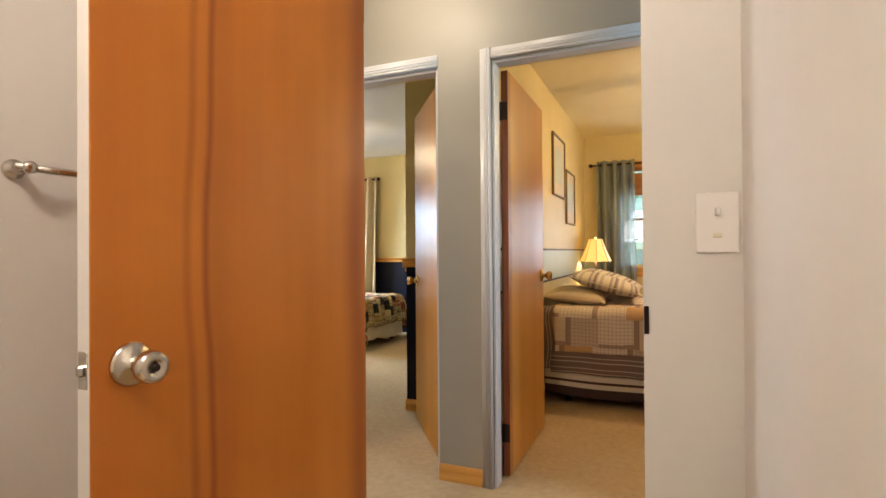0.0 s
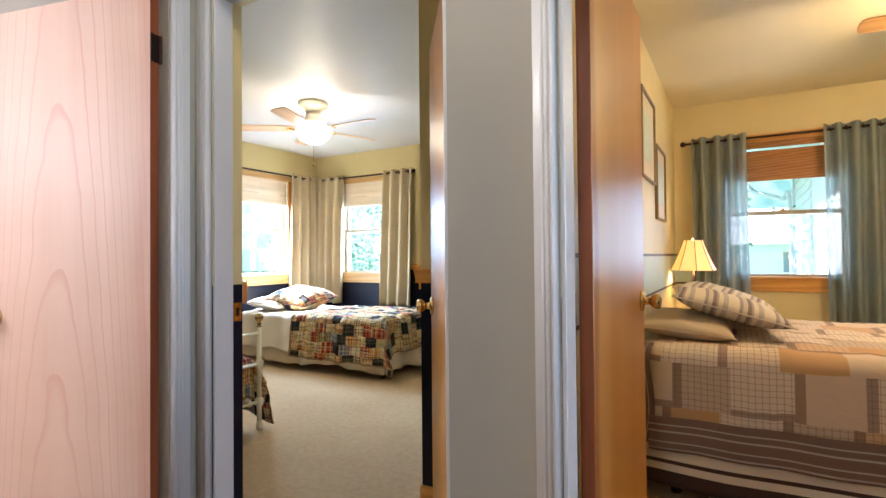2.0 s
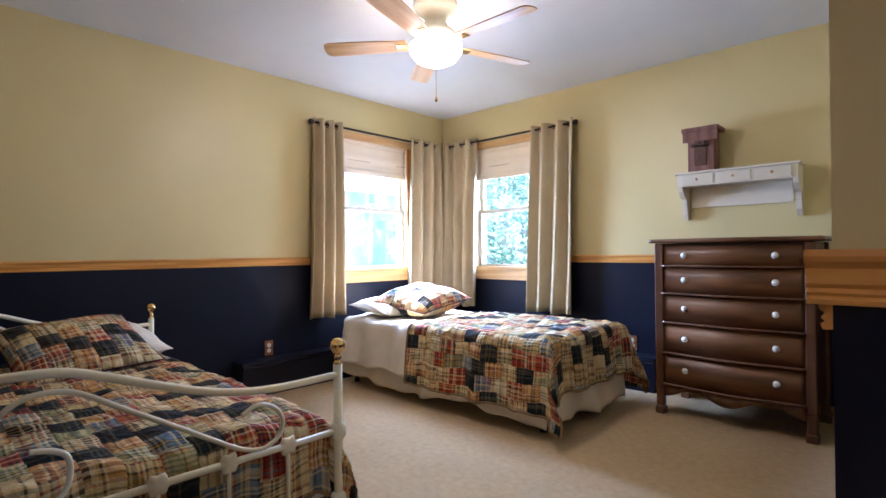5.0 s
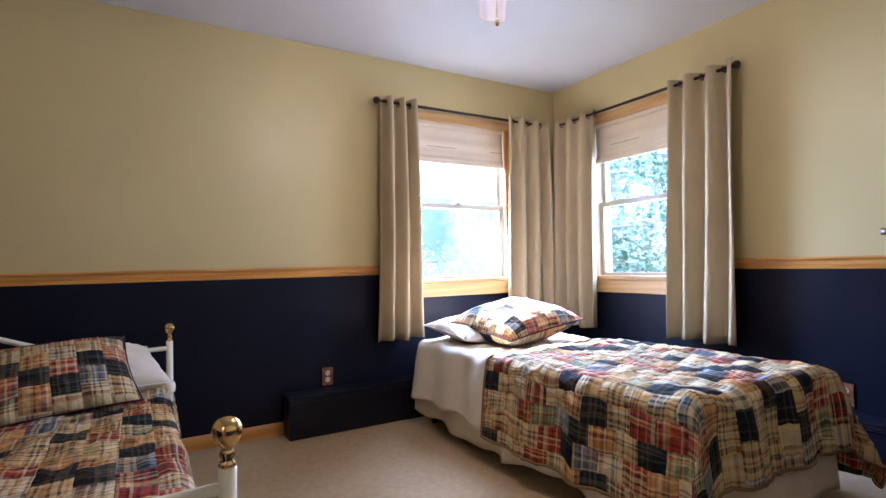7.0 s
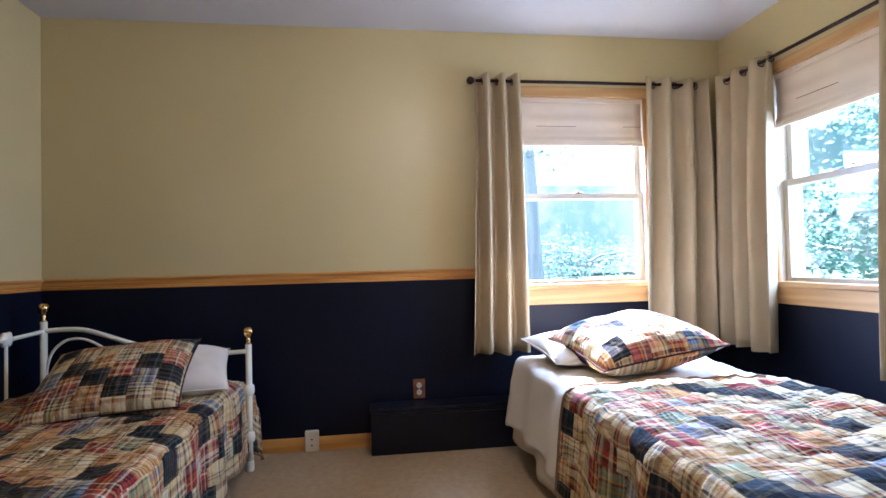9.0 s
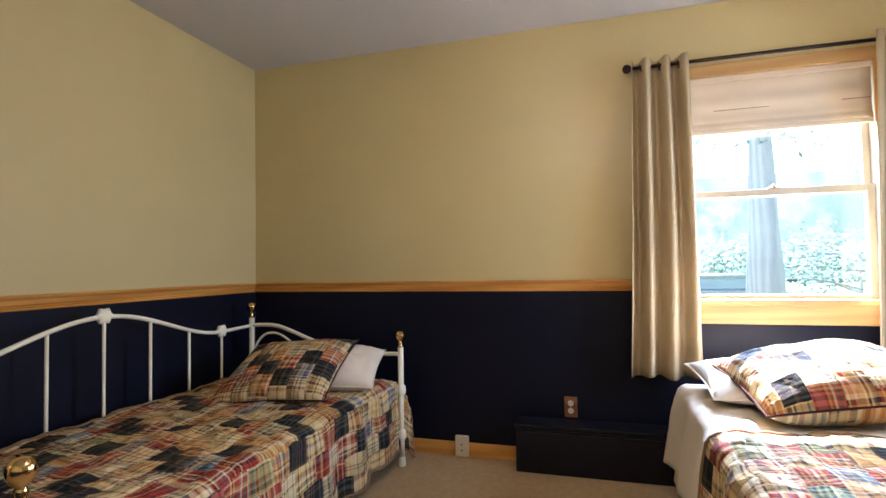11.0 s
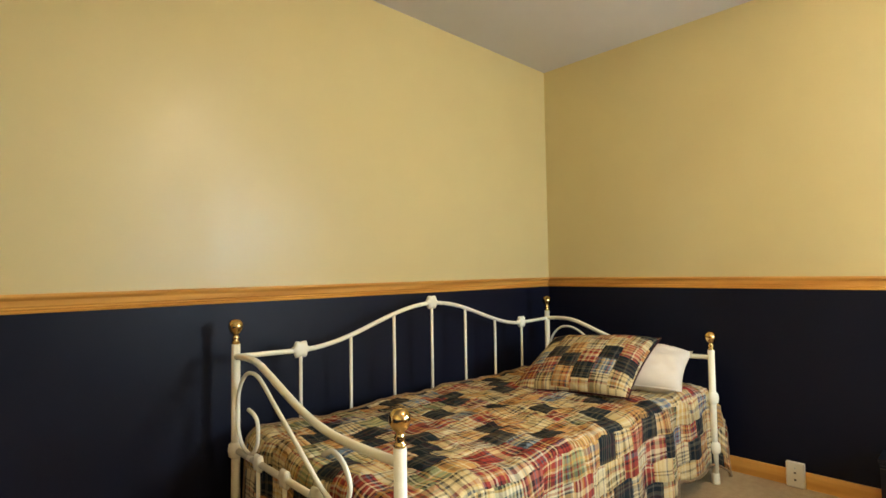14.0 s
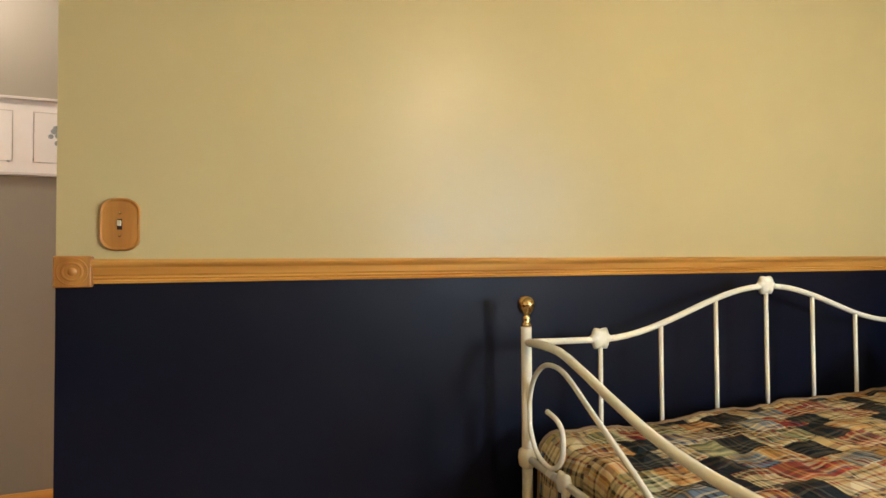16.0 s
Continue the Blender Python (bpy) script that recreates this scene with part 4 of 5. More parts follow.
quilt("daybed_quilt", drape(DX0 - 0.012, DX1 - 0.030, DY0 + 0.02, DY1 - 0.012, 0.497, 0.21, 0.26, 0.0, 0.37, 0.06, 0.025, 1.3, 0.016, 0.3, 0.016, 0.22), M_PATCH, M_BINDING, "madras patchwork quilt spread over the daybed")
pillow("pillow", pose(-4.74, 3.08, 0.605, 4, 22, 8), 0.56, 0.62, 0.17, M_PATCH, "madras patchwork pillow leaning on the daybed", 4.0)
pillow("pillow", pose(-4.92, 3.235, 0.588, 0, 16, 14), 0.44, 0.54, 0.18, M_SHEET, "crumpled white pillow tucked behind the patchwork one", 2.0, lump=3.4)

# ---- twin bed ----
TX0, TX1, TY0, TY1 = -5.17, -3.13, 5.00, 5.97
tb = thing("twin_bed", (0, 0, 0), 0, "twin bed base with cream pleated bed skirt", "bed")
part("box_spring", box(TX0 + 0.02, TX1 - 0.03, TY0 + 0.03, TY1 - 0.03, 0.12, 0.33, 0.02), M_SKIRT, tb)
for x in (TX0 + 0.09, TX1 - 0.12):
    for y in (TY0 + 0.1, TY1 - 0.1):
        part("leg", lathe([(0.0, 0.0), (0.022, 0.0), (0.024, 0.02), (0.018, 0.035), (0.018, 0.125)], 12, pose(x, y, 0)), M_BRONZE, tb)


def skirt(ax, ay, bx, by, nx, ny):
    L = math.hypot(bx - ax, by - ay)

    def f(u, v):
        fold = 0.024 * math.sin(u * L * 13 + 0.8 * math.sin(u * L * 3)) * v + 0.03 * math.exp(-((u - 0.5) * L / 0.035) ** 2) * v
        k = fold + 0.02 * v
        return (ax + (bx - ax) * u + nx * k, ay + (by - ay) * u + ny * k, 0.345 - 0.275 * v + 0.020 * math.sin(u * L * 5 + 1.0) * v + 0.008 * math.sin(u * L * 23) * v)

    return sheet(int(L / 0.02), 10, f)


thicken(part("skirt_panel", skirt(TX0 + 0.01, TY0 + 0.015, TX1 - 0.02, TY0 + 0.015, 0, -1), M_SKIRT, tb), 0.004)
thicken(part("skirt_panel", skirt(TX1 - 0.02, TY0 + 0.015, TX1 - 0.02, TY1 - 0.01, 1, 0), M_SKIRT, tb), 0.004)
thicken(part("skirt_panel", skirt(TX1 - 0.02, TY1 - 0.01, TX0 + 0.01, TY1 - 0.01, 0, 1), M_SKIRT, tb), 0.004)
single("twin_mattress", box(TX0, TX1 - 0.02, TY0 + 0.01, TY1 - 0.01, 0.335, 0.545, 0.05, None, 4), M_SHEET, "white sheeted twin mattress on the skirted base", "mattress", smooth=True)
s = single("bed_sheet", drape(TX0 + 0.07, TX0 + 0.98, TY0, TY1, 0.556, 0, 0, 0.34, 0.34, 0.06, 0.025, 3.1, 0.020, 0.3, 0.024, kick=0.17), M_SHEET, "white sheet folded down over the twin mattress", "bed sheet")
thicken(s, 0.004)
quilt("bed_quilt", drape(TX0 + 0.86, TX1, TY0 - 0.015, TY1 + 0.015, 0.572, 0, 0.30, 0.40, 0.40, 0.07, 0.025, 7.7, 0.018, 0.22, 0.016, 0.24, 0.10), M_PATCH, M_BINDING, "madras patchwork quilt over the twin bed")
pillow("pillow", pose(-4.655, 5.46, 0.682, 7, 7, 6), 0.56, 0.63, 0.24, M_PATCH, "sunlit madras patchwork pillow on the twin bed", 6.0)
pillow("pillow", pose(-4.88, 5.40, 0.632, 2, 6, 4), 0.48, 0.70, 0.15, M_SHEET, "plain white pillow under the patchwork one", 3.0)

# ---- painted heater boxes ----
def heater_box(at, rz, L, h, d, label):
    t = thing("heater_cover", at, rz, label, "heater cover", "heater covers")
    part("front_panel", box(0, L, d - 0.016, d, 0, h - 0.018, 0.002, None, 1), M_NAVYBOX, t)
    part("side_panel", box(0, 0.016, 0.002, d - 0.016, 0, h - 0.018, 0.002, None, 1), M_NAVYBOX, t)
    part("side_panel", box(L - 0.016, L, 0.002, d - 0.016, 0, h - 0.018, 0.002, None, 1), M_NAVYBOX, t)
    part("lid", box(-0.006, L + 0.006, 0.002, d + 0.008, h - 0.018, h, 0.004), M_NAVYBOX, t)
    # two rounded ribs under the lid's front edge
    ribs = [(d + 0.001, h - 0.0185)]
    for top in (h - 0.0185, h - 0.0315):
        ribs += [(d + 0.001 + 0.007 * math.sin(math.pi * k / 6), top - 0.011 * k / 6) for k in range(1, 7)]
        ribs.append((d + 0.001, top - 0.013))
    part("edge_moulding", moulding([(d - 0.002, h - 0.0445), (d - 0.002, h - 0.0185)] + ribs, L), M_NAVYBOX, t)


heater_box((XW + 0.014, 5.95, 0), -90, 1.76, 0.262, 0.155, "low navy-black painted wooden box along the wall")
heater_box((-3.08, YN - 0.014, 0), 180, 1.70, 0.262, 0.155, "low navy-black painted wooden box along the wall")


def outlet(at, rz, mat, label, group="outlets"):
    t = thing("wall_outlet", at, rz, label, "outlet", group)
    part("cover_plate", box(-0.036, 0.036, 0, 0.006, -0.058, 0.058, 0.003), mat, t)
    for z in (-0.021, 0.021):
        r = part("receptacle", lathe([(0, 0.0085), (0.014, 0.0085), (0.0165, 0.006)], 16, pose(0, 0, z, -90)), M_PLASTIC, t)
        part("slots", join(box(-0.007, -0.005, 0.0085, 0.0092, z - 0.003, z + 0.006), box(0.005, 0.007, 0.0085, 0.0092, z - 0.003, z + 0.006)), M_BRONZE, r)
    part("screw", lathe([(0, 0.0075), (0.0035, 0.007), (0.004, 0.006)], 10, pose(0, 0, 0, -90)), M_GREYMETAL, t)


outlet((XW, 4.48, 0.325), -90, M_OAKDK, "brown wood outlet plate on the navy wall")
outlet((-3.32, YN, 0.335), 180, M_OAKDK, "brown wood outlet plate on the navy wall")
t = thing("phone_jack", (XW + 0.014, 3.846, 0.062), -90, "ivory surface-mounted jack box above the carpet", "jack box")
part("body", box(-0.040, 0.040, 0.0, 0.026, -0.06, 0.062, 0.006), M_PLASTIC, t)
for z in (-0.022, 0.012):
    part("socket", box(-0.005, 0.005, 0.026, 0.0265, z - 0.004, z + 0.004), M_BRONZE, t)
part("screw", lathe([(0, 0.0275), (0.0035, 0.027), (0.004, 0.026)], 10, pose(0, 0, 0.035, -90)), M_GREYMETAL, t)

# oak switch plate by the door
t = thing("light_switch", (DA[0] - 0.143, YS, 1.135), 0, "rounded oak switch plate with ivory toggle on cream wall", "light switch", "switches")
bm = bmesh.new()
prof = []
for cx, cz, a0 in ((0.010, 0.036, 0), (-0.010, 0.036, 90), (-0.010, -0.036, 180), (0.010, -0.036, 270)):
    for k in range(7):
        a = radians(a0 + 15 * k)
        prof.append((cx + 0.036 * math.cos(a), cz + 0.034 * math.sin(a)))
rings = [[bm.verts.new((x * s, y, z * s)) for x, z in prof] for s, y in ((1, 0), (1, 0.008), (0.95, 0.014), (0.86, 0.0105))]
for a, b in zip(rings, rings[1:]):
    for i in range(len(prof)):
        j = (i + 1) % len(prof)
        bm.faces.new((a[i], a[j], b[j], b[i]))
bm.faces.new(rings[-1])
bm.faces.new(rings[0][::-1])
part("plate", bm, M_OAKZ, t, "oak plate")
part("toggle", box(-0.004, 0.004, 0.010, 0.022, -0.004, 0.010, 0.001), M_PLASTIC, t, "ivory toggle")
part("slot", box(-0.006, 0.006, 0.0105, 0.0118, -0.014, 0.014), M_BRONZE, t)
for z in (-0.03, 0.03):
    part("screw", lathe([(0, 0.0128), (0.003, 0.0124), (0.0036, 0.011)], 10, pose(0, 0, z, -90)), M_BRASS, t)


# ---- ceiling fans ----
def ceiling_fan(at, a0, R, label, chain=True):
    zc = ZC + 0.04
    t = thing("ceiling_fan", at, 0, label, "ceiling fan", "ceiling fans")
    part("housing", lathe([(0, zc - 0.03), (0.085, zc - 0.03), (0.115, zc - 0.045), (0.13, zc - 0.05), (0.125, zc - 0.09), (0.075, zc - 0.12), (0.06, zc - 0.15), (0.075, zc - 0.19), (0.11, zc - 0.215), (0.115, zc - 0.25), (0.09, zc - 0.272), (0.06, zc - 0.275), (0, zc - 0.275)], 28), M_WHITEMETAL, t, "cream motor housing", True)
    part("light_fitter", lathe([(0.045, zc - 0.27), (0.055, zc - 0.285), (0.05, zc - 0.30), (0.03, zc - 0.315), (0, zc - 0.32)], 24), M_BRASS, t, "brass light fitter", True)
    bw = part("glass_bowl", lathe([(0.130, zc - 0.275), (0.152, zc - 0.295), (0.150, zc - 0.33), (0.118, zc - 0.375), (0.06, zc - 0.402), (0.0, zc - 0.408)], 28), M_BOWL, t, "lit frosted glass bowl", True)
    bw.visible_shadow = False
    for k in range(5):
        a = a0 + 72 * k
        m = pose(0, 0, zc - 0.285, 0, 0, a)
        ir = box(0.06, 0.20, -0.012, 0.012, -0.006, 0.002, 0.002)
        join(ir, box(0.16, 0.23, -0.035, 0.035, -0.004, 0.002, 0.002))
        part("blade_iron", ir, M_BRASS, t, "", False, m)
        bm = bmesh.new()
        out = [(0.17, -0.048), (0.30, -0.056), (0.45, -0.062), (R - 0.03, -0.064), (R - 0.008, -0.050), (R, -0.02), (R, 0.02), (R - 0.008, 0.050), (R - 0.03, 0.064), (0.45, 0.062), (0.30, 0.056), (0.17, 0.048)]
        lo = [bm.verts.new((x, y, y * 0.18)) for x, y in out]
        hi = [bm.verts.new((x, y, y * 0.18 + 0.007)) for x, y in out]
        bm.faces.new(lo[::-1])
        bm.faces.new(hi)
        for i in range(len(out)):
            j = (i + 1) % len(out)
            bm.faces.new((lo[i], lo[j], hi[j], hi[i]))
        part("blade", bm, M_FANWOOD, t, "honey oak blade", False, m)
    if chain:
        part("pull_chain", tube([(0.0, 0, zc - 0.408), (0.0, 0, zc - 0.585)], 0.0022, 6), M_BRASS, t)
        part("chain_bob", lathe([(0, 0), (0.006, 0.004), (0.009, 0.014), (0.006, 0.026), (0.002, 0.034), (0, 0.034)], 10, pose(0, 0, zc - 0.617)), M_BRASS, t, "", True)
    return t


ceiling_fan((-3.62, 4.585, 0), 73, 0.66, "five-blade oak ceiling fan with a lit glass bowl")
ceiling_fan((0.80, 4.50, 0), 182, 0.60, "five-blade ceiling fan lit over the second bed")

# ---- dresser ----
QX0, QX1, QY0, QY1, QH = -2.90, -2.02, 5.92, 6.45, 1.15
dr = thing("dresser", (0, 0, 0), 0, "tall brown walnut dresser with five serpentine drawers", "dresser")
part("carcass", box(QX0 + 0.02, QX1 - 0.02, QY0 + 0.03, QY1, 0.16, QH - 0.03, 0.004), M_WALNUTZ, dr)


def serp(x):
    return -0.022 * math.cos((x - QX0 - 0.44) / 0.88 * 2 * math.pi * 1.0) - 0.005


tp = sheet(40, 4, lambda u, v: (QX0 - 0.03 + (QX1 - QX0 + 0.06) * u, QY1 + 0.01 + (QY0 - 0.035 + serp(QX0 + 0.88 * u) - QY1 - 0.01) * v, QH))
thicken(part("top", tp, M_WALNUT, dr, "worn dark top"), 0.026)
for x in (QX0 + 0.026, QX1 - 0.026):
    for y in (QY0 + 0.025, QY1 - 0.03):
        leg = bmesh.new()
        for z0, z1, w0 in ((0.16, QH - 0.03, 0.026), (0.05, 0.16, 0.024), (0.0, 0.05, 0.03)):
            box(x - w0, x + w0, y - w0, y + w0, z0, z1, 0.005, leg, 1)
        part("leg", leg, M_WALNUTZ, dr, "dark turned-out leg")
z = QH - 0.04
for i, hgt in enumerate((0.135, 0.18, 0.19, 0.20, 0.205)):
    z0 = z - hgt
    dw = sheet(30, 1, lambda u, v: (QX0 + 0.06 + (QX1 - QX0 - 0.12) * u, QY0 + 0.012 + serp(QX0 + 0.06 + 0.76 * u), z - 0.008 - (hgt - 0.014) * v))
    d = thicken(part("drawer", dw, M_WALNUT, dr, "curved walnut drawer front"), 0.02)
    rl = sheet(30, 1, lambda u, v: (QX0 + 0.05 + (QX1 - QX0 - 0.10) * u, QY0 + 0.004 + serp(QX0 + 0.05 + 0.78 * u), z0 + 0.006 - 0.012 * v))
    thicken(part("drawer_rail", rl, M_WALNUTZ, dr), 0.03)
    for x in (QX0 + 0.19, QX1 - 0.19):
        part("knob", lathe([(0.008, 0), (0.008, 0.008), (0.018, 0.014), (0.020, 0.020), (0.014, 0.028), (0, 0.030)], 14, Matrix.Translation((x, QY0 + 0.010 + serp(x), (z + z0) / 2)) @ pose(0, 0, 0, 90)), M_WHITEPLASTIC, d, "white porcelain knob", True)
    z = z0
ap = sheet(30, 2, lambda u, v: (QX0 + 0.05 + 0.78 * u, QY0 + 0.01 + serp(QX0 + 0.05 + 0.78 * u), 0.20 - (0.05 + 0.03 * math.cos(u * 4 * math.pi)) * v))
thicken(part("apron", ap, M_WALNUTZ, dr), 0.02)

# ---- shelf and birdhouse ----
sh = thing("wall_shelf", (-2.90, YN, 1.40), 180, "cream painted wall shelf with small drawers", "shelf")
part("top_board", box(-0.75, 0.015, 0, 0.19, 0.222, 0.236, 0.003), M_VINYL, sh)
part("drawer_box", box(-0.735, 0.0, 0, 0.17, 0.135, 0.222, 0.002), M_VINYL, sh)
for x in (-0.70, -0.47, -0.24):
    d = part("drawer", box(x, x + 0.21, 0.17, 0.178, 0.145, 0.213, 0.003), M_VINYL, sh)
    part("knob", lathe([(0.004, 0), (0.009, 0.008), (0.006, 0.014), (0, 0.015)], 10, Matrix.Translation((x + 0.105, 0.178, 0.18)) @ pose(0, 0, 0, -90)), M_OAKZ, d)
part("back_board", box(-0.68, -0.05, 0, 0.015, -0.01, 0.135, 0.002), M_VINYL, sh)
for x in (-0.735, -0.03):
    bm = bmesh.new()
    pr = [(0, 0.135), (0.16, 0.135), (0.15, 0.10), (0.12, 0.07), (0.075, 0.05), (0.06, 0.0), (0.055, -0.06), (0.03, -0.10), (0.0, -0.10)]
    a = [bm.verts.new((x, y, zz)) for y, zz in pr]
    b = [bm.verts.new((x + 0.03, y, zz)) for y, zz in pr]
    bm.faces.new(a)
    bm.faces.new(b[::-1])
    for i in range(len(pr)):
        j = (i + 1) % len(pr)
        bm.faces.new((a[i], a[j], b[j], b[i]))
    part("bracket", bm, M_VINYL, sh)
bh = thing("birdhouse", (-2.74, YN - 0.10, 1.637), 0, "weathered red-brown wooden birdhouse on the shelf", "birdhouse")
part("body", box(-0.085, 0.085, -0.07, 0.07, 0, 0.28, 0.003), M_BARN, bh)
part("roof", join(box(-0.12, 0.12, -0.10, 0.09, 0.28, 0.31, 0.004), box(-0.115, 0.115, -0.09, -0.075, 0.21, 0.285, 0.003)), M_BARN, bh)
part("porch_roof", join(box(-0.06, 0.06, -0.10, -0.07, 0.175, 0.19, 0.003), box(-0.035, 0.035, -0.09, -0.07, 0.19, 0.215, 0.003)), M_BRONZE, bh)
part("doorway", box(-0.04, 0.04, -0.074, -0.068, 0.04, 0.175, 0.002), M_BRONZE, bh)


# ---- second bedroom ----
for nm, x0, x1, y0, y1 in (("trim_band_west", XBW, XBW + 0.003, YS, YBN), ("trim_band_north", XBW + 0.003, -0.512, YBN - 0.003, YBN), ("trim_band_northeast", 0.512, XBE, YBN - 0.003, YBN)):
    single(nm, box(x0, x1, y0, y1, 0.875, 1.123), M_BLUEBAND, "pale blue painted band round the room", "wall band", "", "structure")
    e = 0.002
    xs = (x0, x1 + e, y0, y1) if "west" in nm else (x0, x1, y0 - e, y1)
    for z in (0.86, 1.123):
        single(nm.replace("band", "stripe"), box(*xs, z, z + 0.016), M_STRIPE, "thin dark brown painted stripe", "wall stripe", "", "structure")


def plaid():
    """Plaid blocks in tan, cream and brown, with brown border stripes."""
    n = Nodes("tan_plaid_comforter")
    uv = n.add("ShaderNodeTexCoord").outputs["UV"]
    sep = n.add("ShaderNodeSeparateXYZ", {0: uv})
    u, v = sep.outputs[0], sep.outputs[1]
    pw, ph = 0.235, 0.205
    row = n.math("FLOOR", n.math("DIVIDE", v, ph))
    us = n.math("ADD", u, n.math("MULTIPLY", n.math("FRACT", n.math("MULTIPLY", row, 0.53)), pw * 0.4))
    col = n.math("FLOOR", n.math("DIVIDE", us, pw))
    wn = n.add("ShaderNodeTexWhiteNoise", {0: n.add("ShaderNodeCombineXYZ", {0: col, 1: row, 2: 3.0}).outputs[0]}, noise_dimensions="3D")
    rc = n.add("ShaderNodeSeparateXYZ", {0: wn.outputs["Color"]})
    base = n.ramp(wn.outputs["Value"], [(0, C(0.60, 0.47, 0.36)), (0.25, C(0.50, 0.31, 0.16)), (0.46, C(0.64, 0.53, 0.43)), (0.68, C(0.50, 0.40, 0.31)), (0.76, C(0.56, 0.38, 0.24)), (0.88, C(0.65, 0.55, 0.45))], "CONSTANT")
    g = 38.0
    su = n.math("GREATER_THAN", n.math("FRACT", n.math("MULTIPLY", u, g)), 0.84)
    sv = n.math("GREATER_THAN", n.math("FRACT", n.math("MULTIPLY", v, g)), 0.84)
    lines = n.math("MULTIPLY", n.math("ADD", su, sv), n.math("MULTIPLY", n.math("GREATER_THAN", rc.outputs[0], 0.42), 0.36))
    c = n.mix(lines, base, C(0.20, 0.09, 0.05))
    fu = n.math("FRACT", n.math("DIVIDE", us, pw))
    fv = n.math("FRACT", n.math("DIVIDE", v, ph))
    edge = n.math("MAXIMUM", n.math("MULTIPLY", n.math("LESS_THAN", fu, 0.16), n.math("GREATER_THAN", rc.outputs[1], 0.5)), n.math("MULTIPLY", n.math("LESS_THAN", fv, 0.14), n.math("GREATER_THAN", rc.outputs[2], 0.55)))
    c = n.mix(n.math("MULTIPLY", edge, 0.7), c, C(0.19, 0.12, 0.10))
    n.bump(n.noise(uv, 25, 4), 0.35, 0.012)
    return n.done(c, 0.92, 0, 0.12)


def stripes(name, period, stops, axis=1):
    n = Nodes(name)
    uv = n.add("ShaderNodeTexCoord").outputs["UV"]
    sep = n.add("ShaderNodeSeparateXYZ", {0: uv})
    f = n.math("FRACT", n.math("DIVIDE", sep.outputs[axis], period))
    n.bump(n.noise(uv, 25, 4), 0.3, 0.01)
    return n.done(n.ramp(f, stops, "CONSTANT"), 0.92, 0, 0.12)


M_PLAID = plaid()
BR, TN, CR = C(0.17, 0.115, 0.10), C(0.42, 0.37, 0.34), C(0.60, 0.53, 0.44)
M_BORDER = stripes("brown_border_stripes", 0.075, [(0, BR), (0.42, TN), (0.50, BR), (0.80, TN), (0.9, BR)])
M_SKIRTB = stripes("cream_brown_striped_skirt", 0.26, [(0, C(0.06, 0.035, 0.03)), (0.2, CR), (0.28, C(0.06, 0.035, 0.03)), (0.34, CR), (0.62, C(0.06, 0.035, 0.03)), (0.68, CR), (0.8, C(0.06, 0.035, 0.03))])
M_SHAM = stripes("striped_pillow_sham", 0.16, [(0, CR), (0.32, C(0.30, 0.26, 0.26)), (0.42, C(0.50, 0.44, 0.38)), (0.55, C(0.22, 0.17, 0.17)), (0.66, C(0.36, 0.30, 0.30)), (0.72, CR), (0.85, C(0.40, 0.36, 0.34))], 0)

BX0, BX1, BY0, BY1, BT = -0.82, 1.25, 3.77, 5.32, 0.70
gb = thing("double_bed", (0, 0, 0), 0, "double bed base with brown and cream striped skirt", "bed")
part("box_spring", box(BX0, BX1 - 0.03, BY0 + 0.03, BY1 - 0.03, 0.12, 0.36, 0.02), M_BROWNCLOTH, gb)
for x in (BX0 + 0.2, BX1 - 0.15):
    for y in (BY0 + 0.1, BY1 - 0.1):
        part("leg", lathe([(0.0, 0.0), (0.024, 0.0), (0.026, 0.02), (0.02, 0.035), (0.02, 0.125)], 12, pose(x, y, 0)), M_BRONZE, gb)


def skirt_b(u, v):
    x = BX0 + 0.05 + (BX1 - BX0 - 0.05) * u
    return (x, BY0 - 0.01 - 0.015 * v - 0.008 * math.sin(x * 11) * v, 0.36 - 0.28 * v + 0.012 * math.sin(4 * x) * v - 0.03 * u * v)


thicken(part("skirt_panel", sheet(80, 12, skirt_b, lambda u, v: (2.1 * u, 0.27 * v)), M_SKIRTB, gb), 0.004)
single("double_mattress", box(BX0, BX1 - 0.02, BY0 + 0.02, BY1 - 0.02, 0.365, BT - 0.03, 0.05, None, 4), M_SHEET, "double mattress under the plaid comforter", "mattress", smooth=True)
cf = thing("plaid_comforter", (0, 0, 0), 0, "tan and brown plaid block comforter with striped border", "comforter")
thicken(part("field", drape(BX0 + 0.10, BX1, BY0, BY1, BT, 0, 0.25, 0.35, 0.35, 0.09, 0.035, 2.0, 0.008, 0.4, 0.010), M_PLAID, cf), 0.012)


def border(u, v):
    x = BX0 + 0.10 + (BX1 - BX0 - 0.10) * u
    return (x, BY0 - 0.020 - 0.012 * v - 0.008 * math.sin(19 * x + 2.0), BT - 0.315 - 0.15 * v - 0.02 * u * v)


thicken(part("border_strip", sheet(70, 6, border, lambda u, v: (2.0 * u, 0.15 * v)), M_BORDER, cf, "brown striped border"), 0.010)


def border_w(u, v):
    d = 0.50 * u
    q = drop_y(d)
    return (BX0 + 0.115 - 0.11 * v - 0.01 * math.sin(d * 14), q[0] - 0.010, q[1] + 0.006 - 0.012 * v)


def drop_y(d):
    r = 0.09
    k = r * math.pi / 2
    if d < k:
        return BY0 + r - r * math.sin(d / r), BT - r * (1 - math.cos(d / r))
    return BY0 - 0.05 * (d - k), BT - r - (d - k)


